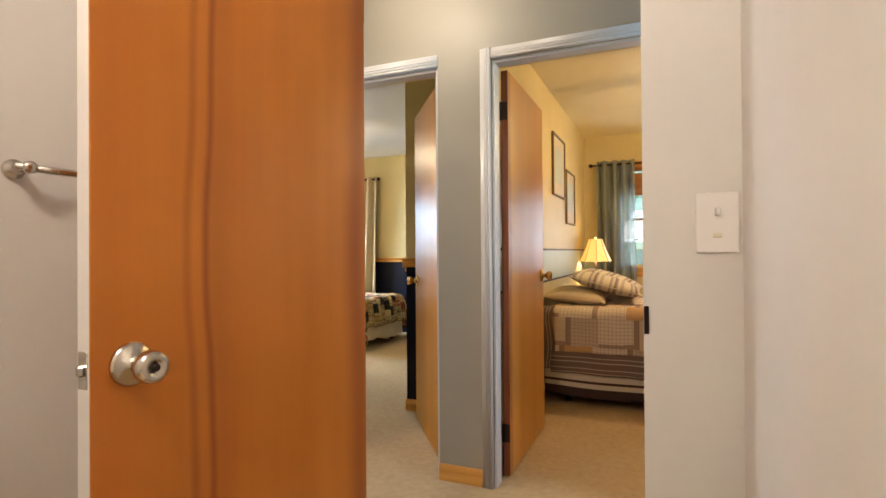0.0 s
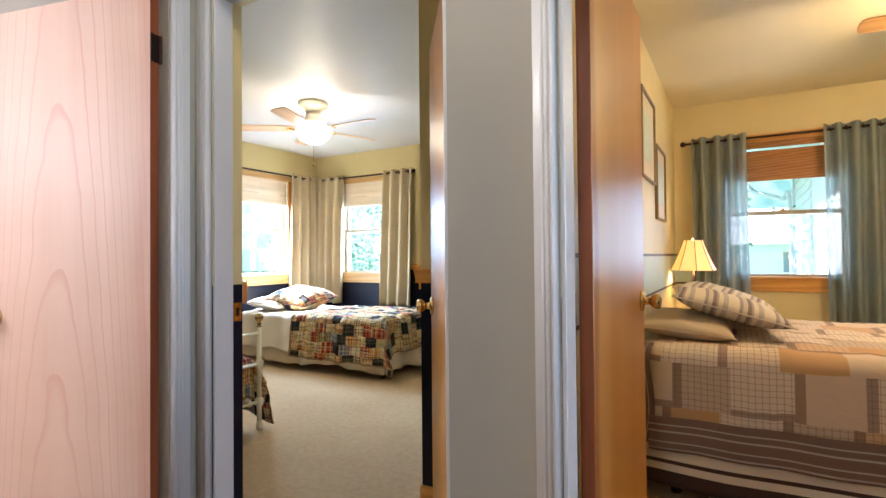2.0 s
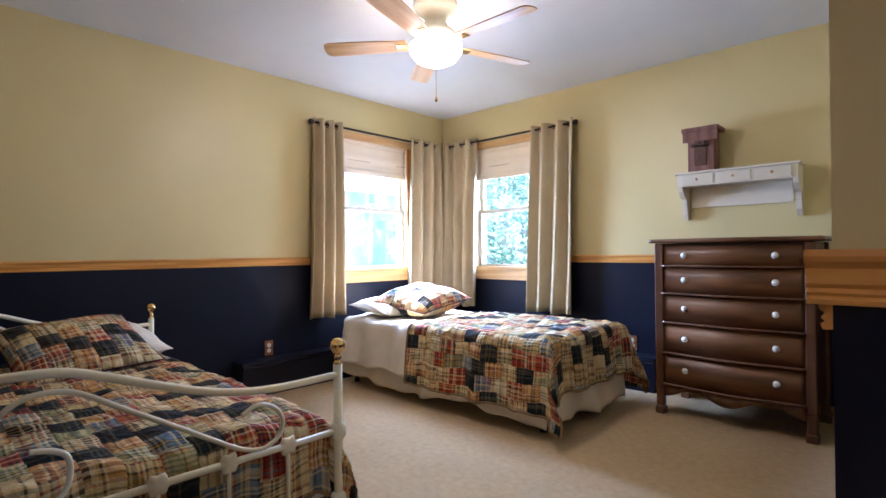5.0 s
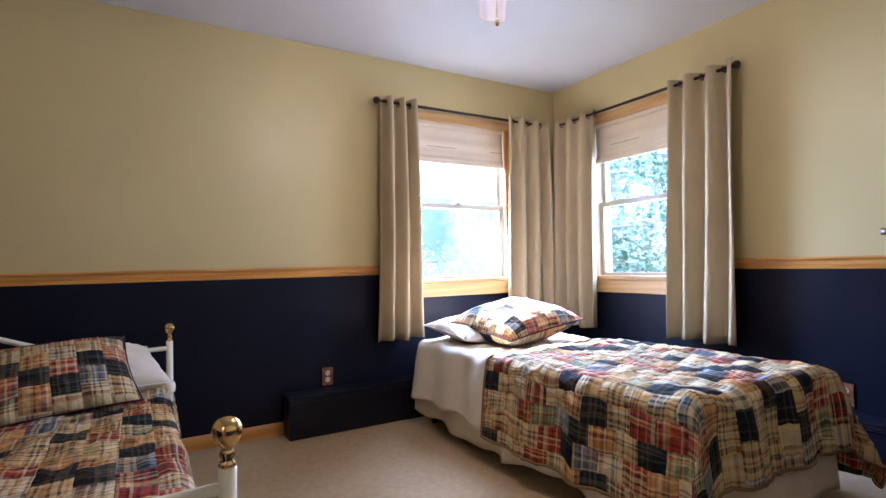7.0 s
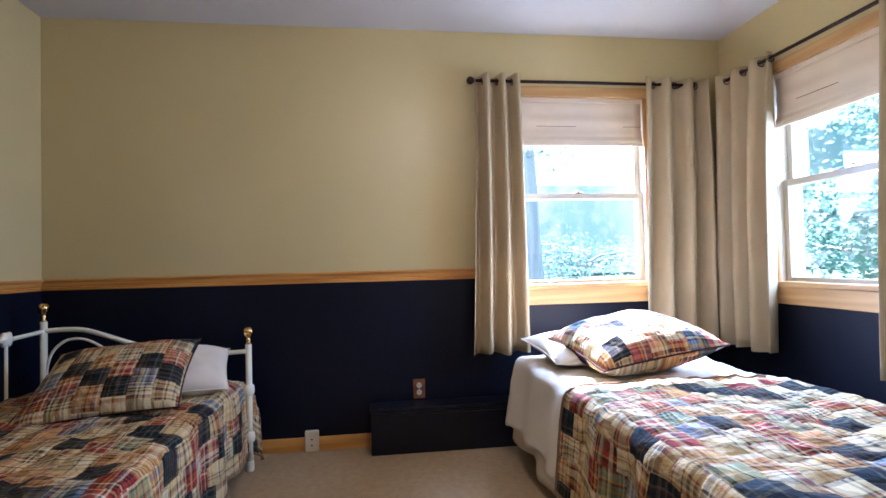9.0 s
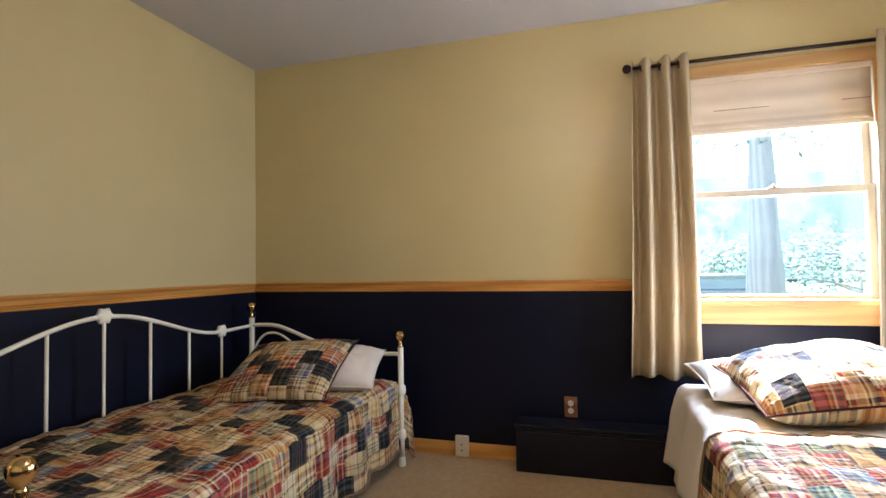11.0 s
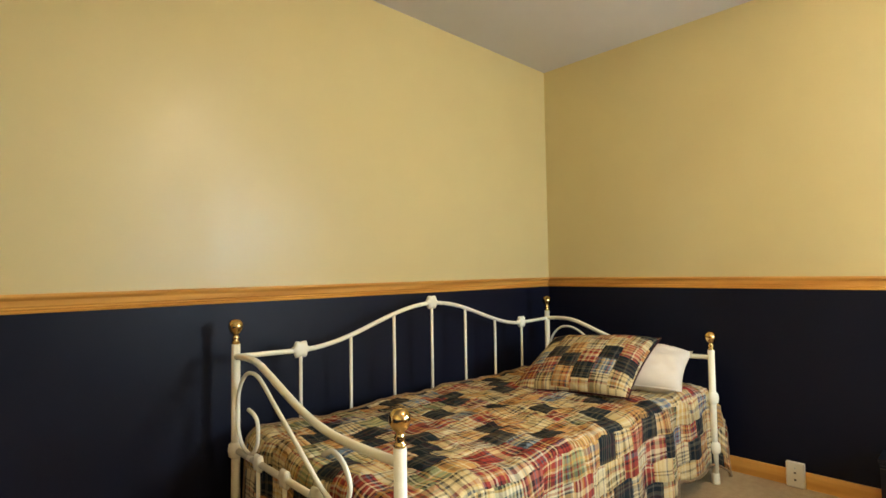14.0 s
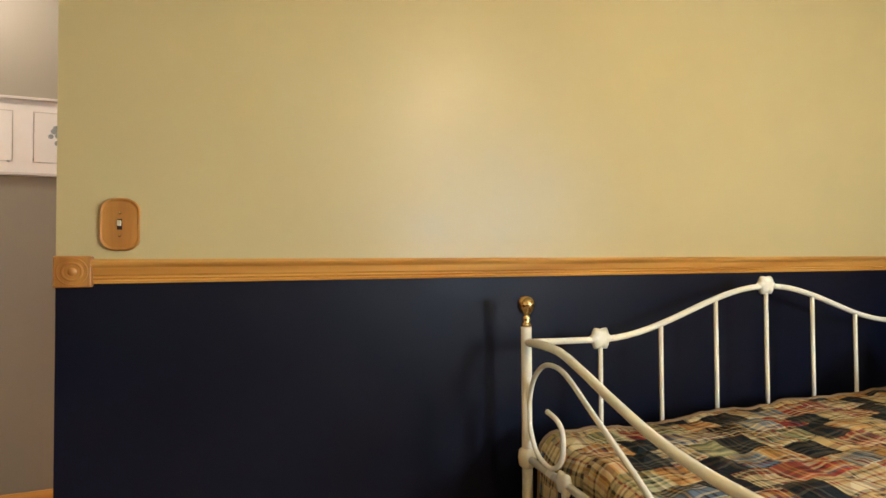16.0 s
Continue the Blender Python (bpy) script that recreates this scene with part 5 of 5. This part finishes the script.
thicken(part("border_strip", sheet(24, 6, border_w, lambda u, v: (0.5 * u, 0.15 * v)), M_BORDER, cf, "brown striped border"), 0.010)
pillow("pillow", pose(-0.60, 4.28, BT + 0.055, 2, 5, 2), 0.46, 0.62, 0.13, cloth("tan_pillowcase", (0.56, 0.45, 0.32)), "tan cased pillow lying at the bed head", 8.0)
pillow("pillow", pose(-0.40, 4.42, BT + 0.145, 0, 15, 4), 0.56, 0.66, 0.13, M_SHAM, "striped pillow sham leaning on the tan pillow", 9.0)
pillow("pillow", pose(-0.42, 4.98, BT + 0.145, 0, 17, -3), 0.56, 0.62, 0.13, M_SHAM, "striped pillow sham leaning at the bed head", 10.0)

# night table and lamp
nt = thing("nightstand", (-0.63, 6.02, 0), 0, "small brown wooden nightstand beside the bed", "nightstand")
part("top", box(-0.24, 0.24, -0.20, 0.20, 0.58, 0.605, 0.006), M_WALNUT, nt)
part("body", box(-0.21, 0.21, -0.17, 0.17, 0.38, 0.58, 0.004), M_WALNUTZ, nt)
for x in (-0.19, 0.19):
    for y in (-0.15, 0.15):
        part("leg", box(x - 0.018, x + 0.018, y - 0.018, y + 0.018, 0, 0.38, 0.004), M_WALNUTZ, nt)
tl = thing("table_lamp", (-0.675, 6.0, 0.605), 0, "table lamp with lit amber pyramid shade", "lamp")
part("base", lathe([(0, 0), (0.07, 0), (0.075, 0.012), (0.04, 0.03), (0.022, 0.06), (0.045, 0.13), (0.055, 0.19), (0.035, 0.26), (0.014, 0.31), (0.012, 0.40), (0, 0.40)], 20), M_BRONZE, tl, "dark turned base", True)
bm = bmesh.new()
rg = []
for r, z in ((0.178, 0.395), (0.150, 0.45), (0.115, 0.53), (0.085, 0.61), (0.075, 0.645)):
    rg.append([bm.verts.new((r * math.cos(a), r * math.sin(a), z)) for a in [math.pi / 4 * k + 0.2 for k in range(8)]])
for a, b in zip(rg, rg[1:]):
    for i in range(8):
        bm.faces.new((a[i], a[(i + 1) % 8], b[(i + 1) % 8], b[i]))
so = part("shade", bm, M_LAMPSHADE, tl, "lit amber fabric shade")
for k in range(8):
    a = math.pi / 4 * k + 0.2
    part("rib", tube([(r * math.cos(a), r * math.sin(a), z) for r, z in ((0.180, 0.395), (0.152, 0.45), (0.117, 0.53), (0.087, 0.61), (0.077, 0.645))], 0.003, 6), M_OAKDK, so)
part("finial", lathe([(0, 0.64), (0.006, 0.645), (0.012, 0.66), (0.006, 0.672), (0, 0.675)], 12), M_WHITEPLASTIC, tl, "", True)


def art(bm_z0, z1, y0, y1):
    t = thing("framed_print", (XBW, (y0 + y1) / 2, (bm_z0 + z1) / 2), -90, "framed print with cream mat on gold wall", "picture", "framed prints")
    w, h = (y1 - y0) / 2, (z1 - bm_z0) / 2
    bm = bmesh.new()
    for a in ((-w, w, 0, 0.022, h - 0.016, h), (-w, w, 0, 0.022, -h, -h + 0.016), (-w, -w + 0.016, 0, 0.022, -h + 0.016, h - 0.016), (w - 0.016, w, 0, 0.022, -h + 0.016, h - 0.016)):
        box(*a, 0.003, bm, 1)
    part("frame", bm, M_FRAME, t)
    part("mat_board", box(-w + 0.01, w - 0.02, 0, 0.008, -h + 0.02, h - 0.02), M_VINYL, t)
    part("print", box(-w * 0.55, w * 0.55, 0.008, 0.010, -h * 0.55, h * 0.6), M_BLUEBAND, t)


art(1.62, 2.18, 4.50, 5.07)
art(1.39, 1.935, 5.15, 5.65)

# ---- hall and bathroom fittings ----
hp = thing("hall_print", (-1.55, YB1, 1.567), 0, "white framed pair of botanical prints in the hall", "picture", "hall prints")
bm = bmesh.new()
W, H = 0.42, 0.166
for a in ((-W, W, 0, 0.022, H - 0.012, H), (-W, W, 0, 0.022, -H, -H + 0.012), (-W, -W + 0.012, 0, 0.022, -H + 0.012, H - 0.012), (W - 0.012, W, 0, 0.022, -H + 0.012, H - 0.012)):
    box(*a, 0.002, bm, 1)
part("frame", bm, M_WHITETRIM, hp)
part("mat_board", box(-W + 0.01, W - 0.01, 0, 0.008, -H + 0.01, H - 0.01), M_WHITEPLASTIC, hp)
for i in range(3):
    cx = -0.27 + 0.27 * i
    bm = bmesh.new()
    for a in ((cx - 0.10, cx + 0.10, 0.105, 0.108), (cx - 0.10, cx + 0.10, -0.108, -0.105)):
        box(a[0], a[1], 0.008, 0.0095, a[2], a[3], 0, bm)
    for a in ((cx - 0.10, cx - 0.097), (cx + 0.097, cx + 0.10)):
        box(a[0], a[1], 0.008, 0.0095, -0.105, 0.105, 0, bm)
    part("ruled_border", bm, M_GREYMETAL, hp)
    rnd = random.Random(i)
    bm = bmesh.new()
    for k in range(16):
        a, r = rnd.uniform(0, 6.28), rnd.uniform(0, 0.045)
        lathe([(0, 0.0105), (rnd.uniform(0.008, 0.014), 0.0085)], 8, Matrix.Translation((cx + r * math.cos(a), 0.0, r * math.sin(a))) @ pose(0, 0, 0, -90), bm)
    part("flower_print", bm, M_BLUECURT, hp)


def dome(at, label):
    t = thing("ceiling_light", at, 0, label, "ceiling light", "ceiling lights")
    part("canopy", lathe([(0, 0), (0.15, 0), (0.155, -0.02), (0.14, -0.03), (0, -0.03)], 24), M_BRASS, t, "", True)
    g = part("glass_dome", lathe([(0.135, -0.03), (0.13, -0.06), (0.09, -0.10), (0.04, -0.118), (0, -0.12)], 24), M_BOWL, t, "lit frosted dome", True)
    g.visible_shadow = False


# Added fixture for the hall's fill lamp, out of view.
dome((-1.0, 1.75, ZC), "lit frosted dome added out of view on the hall ceiling")
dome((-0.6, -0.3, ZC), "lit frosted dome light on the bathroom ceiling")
# Invented fixture, out of view; the side room's fill hangs lower beside it.
dome((-3.2, 0.9, ZC), "lit frosted dome added out of view in the side room")

sw = thing("light_switch", (0.164, YB0, 1.17), 180, "white double rocker switch plate on grey wall", "light switch", "switches")
part("plate", box(-0.040, 0.040, 0, 0.006, -0.062, 0.062, 0.003), M_WHITEPLASTIC, sw)
part("toggle", box(-0.006, 0.004, 0.006, 0.014, 0.014, 0.030, 0.002), M_WHITEPLASTIC, sw)
part("button", box(-0.008, 0.008, 0.006, 0.009, -0.030, -0.022, 0.001), M_PLASTIC, sw)

tbq = thing("towel_bar", (-1.48, 0.88, 1.335), -90, "nickel towel bar on the grey bathroom wall", "towel bar")
part("bar", tube([(-0.19, 0.065, 0), (0.19, 0.065, 0)], 0.010, 12), M_NICKEL, tbq, "", True)
for x in (-0.16, 0.16):
    part("bracket", lathe([(0.026, 0), (0.026, 0.008), (0.014, 0.014), (0.012, 0.06), (0.016, 0.066), (0.016, 0.080), (0, 0.084)], 16, Matrix.Translation((x, 0, 0)) @ pose(0, 0, 0, -90)), M_NICKEL, tbq, "", True)


# ---- outside ----
def leafy(name, c1, c2):
    n = Nodes(name)
    r = n.add("ShaderNodeNewGeometry").outputs["Random Per Island"]
    n.done(n.ramp(r, [(0.0, C(*c1)), (1.0, C(*c2))]), 0.55, 0, 0.3)
    tr = n.add("ShaderNodeBsdfTranslucent", {0: C(*[min(1, k * 2.2) for k in c2])})
    mx = n.add("ShaderNodeMixShader", {0: 0.5, 1: n.b.outputs[0], 2: tr.outputs[0]})
    n.t.links.new(mx.outputs[0], n.t.nodes["Material Output"].inputs[0])
    return n.m


M_LEAF = leafy("green_leaves", (0.045, 0.085, 0.07), (0.09, 0.16, 0.13))
M_BARK = wood("grey_bark", (0.34, 0.34, 0.35), (0.52, 0.52, 0.53), "z", 0.9, 0.5)
M_GRASS = paint("lawn_green", (0.08, 0.12, 0.06), 0.9, 0.35, 0.5, 0.1)
M_SIDING = paint("white_lap_siding", (0.55, 0.58, 0.62), 0.5, 0.04)
M_SOFFIT = paint("blue_grey_soffit", (0.36, 0.44, 0.48), 0.5, 0.05)
M_ROOF = paint("grey_shingles", (0.20, 0.21, 0.23), 0.85, 0.25, 0.5)

gr = new("ground", mesh_of("ground", box(-600, 600, -600, 600, -1.0, -0.7), M_GRASS))
tagged(gr, "green lawn round the house", "ground", "", "structure")


def tree(at, h, spread, leaves, seed, low=0.2, girth=0.20, label="leafy green tree outside the bedroom windows", kind="tree"):
    rnd = random.Random(seed)
    t = thing(kind, at, 0, label, kind, "garden " + kind + "s")
    tk = bmesh.new()
    lathe([(girth * (1.35 if k == 0 else 1.0 - 0.6 * k / 12) * (1 + 0.05 * math.sin(5 * k)), h * 0.64 * k / 12) for k in range(13)], 16, None, tk)
    limbs = []
    for k in range(14):
        z = h * rnd.uniform(low, 0.65)
        a = rnd.uniform(0, 6.283)
        e = Vector((math.cos(a) * spread * rnd.uniform(0.5, 1), math.sin(a) * spread * rnd.uniform(0.5, 1), z + h * rnd.uniform(0.02, 0.3)))
        b = Vector((0, 0, min(z, h * 0.6)))
        limbs.append((b, e))
        tube([b, b.lerp(e, 0.5) + Vector((0, 0, 0.15)), e], 0.045, 6, tk)
    part("trunk", tk, M_BARK, t, "grey bark", True)
    vs, fs = [], []
    for k in range(leaves):
        b, e = limbs[rnd.randrange(len(limbs))]
        c = b.lerp(e, rnd.uniform(0.3, 1.1)) + Vector((rnd.gauss(0, 0.42), rnd.gauss(0, 0.42), rnd.gauss(0, 0.36)))
        u = Vector((rnd.gauss(0, 1), rnd.gauss(0, 1), rnd.gauss(0, 0.5))).normalized()
        w = u.cross(Vector((rnd.gauss(0, 1), rnd.gauss(0, 1), rnd.gauss(0, 1)))).normalized()
        L = rnd.uniform(0.045, 0.095)
        i = len(vs)
        vs += [c - u * L, c + w * L * 0.45 - u * L * 0.2, c + u * L, c - w * L * 0.45 - u * L * 0.2]
        fs.append((i, i + 1, i + 2, i + 3))
    me = bpy.data.meshes.new("crown")
    me.from_pydata([tuple(v) for v in vs], [], fs)
    me.materials.append(M_LEAF)
    cr = new("crown", me)
    cr.parent = t
    tagged(cr, "green leaves")
    return t


tree((-8.3, 12.6, -0.7), 6.5, 3.0, 7500, 1, 0.08)
# Dense crown added to keep sun off the house wing; mostly out of view.
tree((-3.1, 10.1, -0.7), 8.5, 2.9, 14000, 2, 0.2)
tree((-11.5, 15.5, -0.7), 7.0, 3.0, 6500, 3, 0.08)
tree((-13.5, 7.64, -0.7), 8.0, 3.0, 4500, 4, 0.52, 0.37)

tree((-24.5, 8.6, -0.7), 2.9, 3.0, 3000, 5, 0.02, 0.06, "bushy green shrub at the far side of the garden", "shrub")
tree((-23.5, 13.2, -0.7), 3.4, 3.0, 3000, 6, 0.02, 0.06, "bushy green shrub at the far side of the garden", "shrub")

# a car parked by the trees
M_CARPAINT = paint("silver_car_paint", (0.40, 0.42, 0.44), 0.25, 0.02, 0.0, 0.6)
M_TYRE = paint("black_rubber", (0.03, 0.03, 0.03), 0.8, 0.1, 0.1, 0.2)
pc = thing("parked_car", (-20.5, 8.4, -0.7), 95, "silver car parked beyond the garden trees", "car")


def car_shell(pr, half, bev):
    bm = bmesh.new()
    a = [bm.verts.new((x, -half, z)) for x, z in pr]
    b = [bm.verts.new((x, half, z)) for x, z in pr]
    bm.faces.new(a)
    bm.faces.new(b[::-1])
    for i in range(len(pr)):
        j = (i + 1) % len(pr)
        bm.faces.new((a[i], a[j], b[j], b[i]))
    bmesh.ops.bevel(bm, geom=bm.edges, offset=bev, segments=3, affect="EDGES")
    return bm


part("body", car_shell([(-2.2, 0.35), (2.2, 0.35), (2.25, 0.65), (2.1, 0.85), (1.1, 0.98), (-1.9, 1.0), (-2.2, 0.85)], 0.88, 0.06), M_CARPAINT, pc)
part("cabin_glass", car_shell([(-1.75, 0.98), (1.0, 0.97), (0.35, 1.38), (-1.25, 1.38)], 0.74, 0.05), M_SOFFIT, pc)
part("roof", car_shell([(-1.3, 1.36), (0.42, 1.36), (0.25, 1.45), (-1.15, 1.45)], 0.76, 0.03), M_CARPAINT, pc)
for x in (-1.4, 1.4):
    for sd in (-1, 1):
        w = part("wheel", lathe([(0.0, -0.09), (0.22, -0.09), (0.31, -0.07), (0.32, 0.0), (0.31, 0.07), (0.22, 0.09), (0.0, 0.09)], 20, Matrix.Translation((x, sd * 0.82, 0.32)) @ pose(0, 0, 0, 90)), M_TYRE, pc)
        part("rim", lathe([(0.0, 0.02), (0.19, 0.015), (0.2, 0.0)], 16, Matrix.Translation((x, sd * 0.915, 0.32)) @ pose(0, 0, 0, -90 * sd)), M_GREYMETAL, w)

wg = thing("house_wing", (0, 0, 0), 0, "white lap-sided house wing with soffit and gutter", "house")
for i in range(20):
    z = -0.2 + i * 0.125
    bm = bmesh.new()
    x = 0.43
    pr = [(x, z), (x - 0.022, z), (x - 0.004, z + 0.125), (x, z + 0.125)]
    a = [bm.verts.new((px, 8.7, pz)) for px, pz in pr]
    b = [bm.verts.new((px, 10.6, pz)) for px, pz in pr]
    bm.faces.new(a)
    bm.faces.new(b[::-1])
    for k in range(4):
        j = (k + 1) % 4
        bm.faces.new((a[k], a[j], b[j], b[k]))
    part("siding_board", bm, M_SIDING, wg)
part("wall_core", box(0.43, 2.9, 6.75, 10.6, -0.7, 2.3), M_SIDING, wg)
part("corner_board", box(0.39, 0.47, 10.58, 10.64, -0.7, 2.3, 0.004), M_SIDING, wg)
part("soffit", box(-0.09, 2.9, 6.75, 11.0, 2.3, 2.34), M_SOFFIT, wg)
part("fascia", box(-0.11, -0.09, 6.75, 11.0, 2.28, 2.46), M_SOFFIT, wg)
gut = tube([(-0.15, 6.8, 2.36), (-0.15, 11.0, 2.34)], 0.06, 10)
part("gutter", gut, M_SOFFIT, wg)
part("downspout", tube(spline([(-0.15, 10.85, 2.30), (-0.13, 10.85, 2.15), (0.26, 10.75, 1.98), (0.36, 10.68, 1.88), (0.37, 10.66, -0.6)], 6), 0.035, 8), M_SIDING, wg)

nb = thing("neighbour_house", (-1.5, 30, -0.7), 0, "low white neighbouring house with grey gable roof", "house")
part("wall", box(-6, 6, 0, 8, 0, 2.4), M_SIDING, nb)
bm = bmesh.new()
a = [bm.verts.new(p) for p in ((-6.6, -0.6, 2.3), (6.6, -0.6, 2.3), (6.6, 4, 4.3), (-6.6, 4, 4.3), (-6.6, 8.6, 2.3), (6.6, 8.6, 2.3))]
for ix in ((0, 1, 2, 3), (3, 2, 5, 4), (0, 3, 4), (1, 5, 2), (0, 4, 5, 1)):
    bm.faces.new([a[i] for i in ix])
part("roof", bm, M_ROOF, nb)
for x in (-3.5, 0.5, 3.5):
    w = part("window", box(x - 0.6, x + 0.6, -0.05, 0.0, 0.9, 2.0), M_VINYL, nb)
    part("pane", box(x - 0.52, x + 0.52, -0.06, -0.05, 0.98, 1.92), M_BLUECURT, w)

# far woods beyond the garden: glowing panels, overexposed daylight painted in as pale haze
def glowing_woods(name, pale, leaf, cut, power):
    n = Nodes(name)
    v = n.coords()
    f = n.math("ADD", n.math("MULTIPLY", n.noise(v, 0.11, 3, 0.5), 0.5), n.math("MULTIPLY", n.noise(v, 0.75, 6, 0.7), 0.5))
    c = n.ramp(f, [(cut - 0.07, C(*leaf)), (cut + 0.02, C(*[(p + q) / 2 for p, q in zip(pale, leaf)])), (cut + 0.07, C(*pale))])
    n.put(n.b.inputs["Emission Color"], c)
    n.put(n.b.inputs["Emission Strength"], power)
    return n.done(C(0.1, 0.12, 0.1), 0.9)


M_FAR_W = glowing_woods("glowing_pale_woods_west", (1.0, 1.0, 1.0), (0.36, 0.62, 0.52), 0.49, 0.10)
M_FAR_N = glowing_woods("glowing_pale_woods_north", (0.85, 1.0, 0.98), (0.16, 0.40, 0.36), 0.56, 0.07)
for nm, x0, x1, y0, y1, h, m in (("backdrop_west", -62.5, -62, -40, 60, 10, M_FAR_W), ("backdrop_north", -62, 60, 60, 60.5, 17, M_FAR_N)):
    single(nm, box(x0, x1, y0, y1, -0.7, h), m, "glowing backdrop of pale woods with daylight glare painted in", "backdrop", "", "structure")
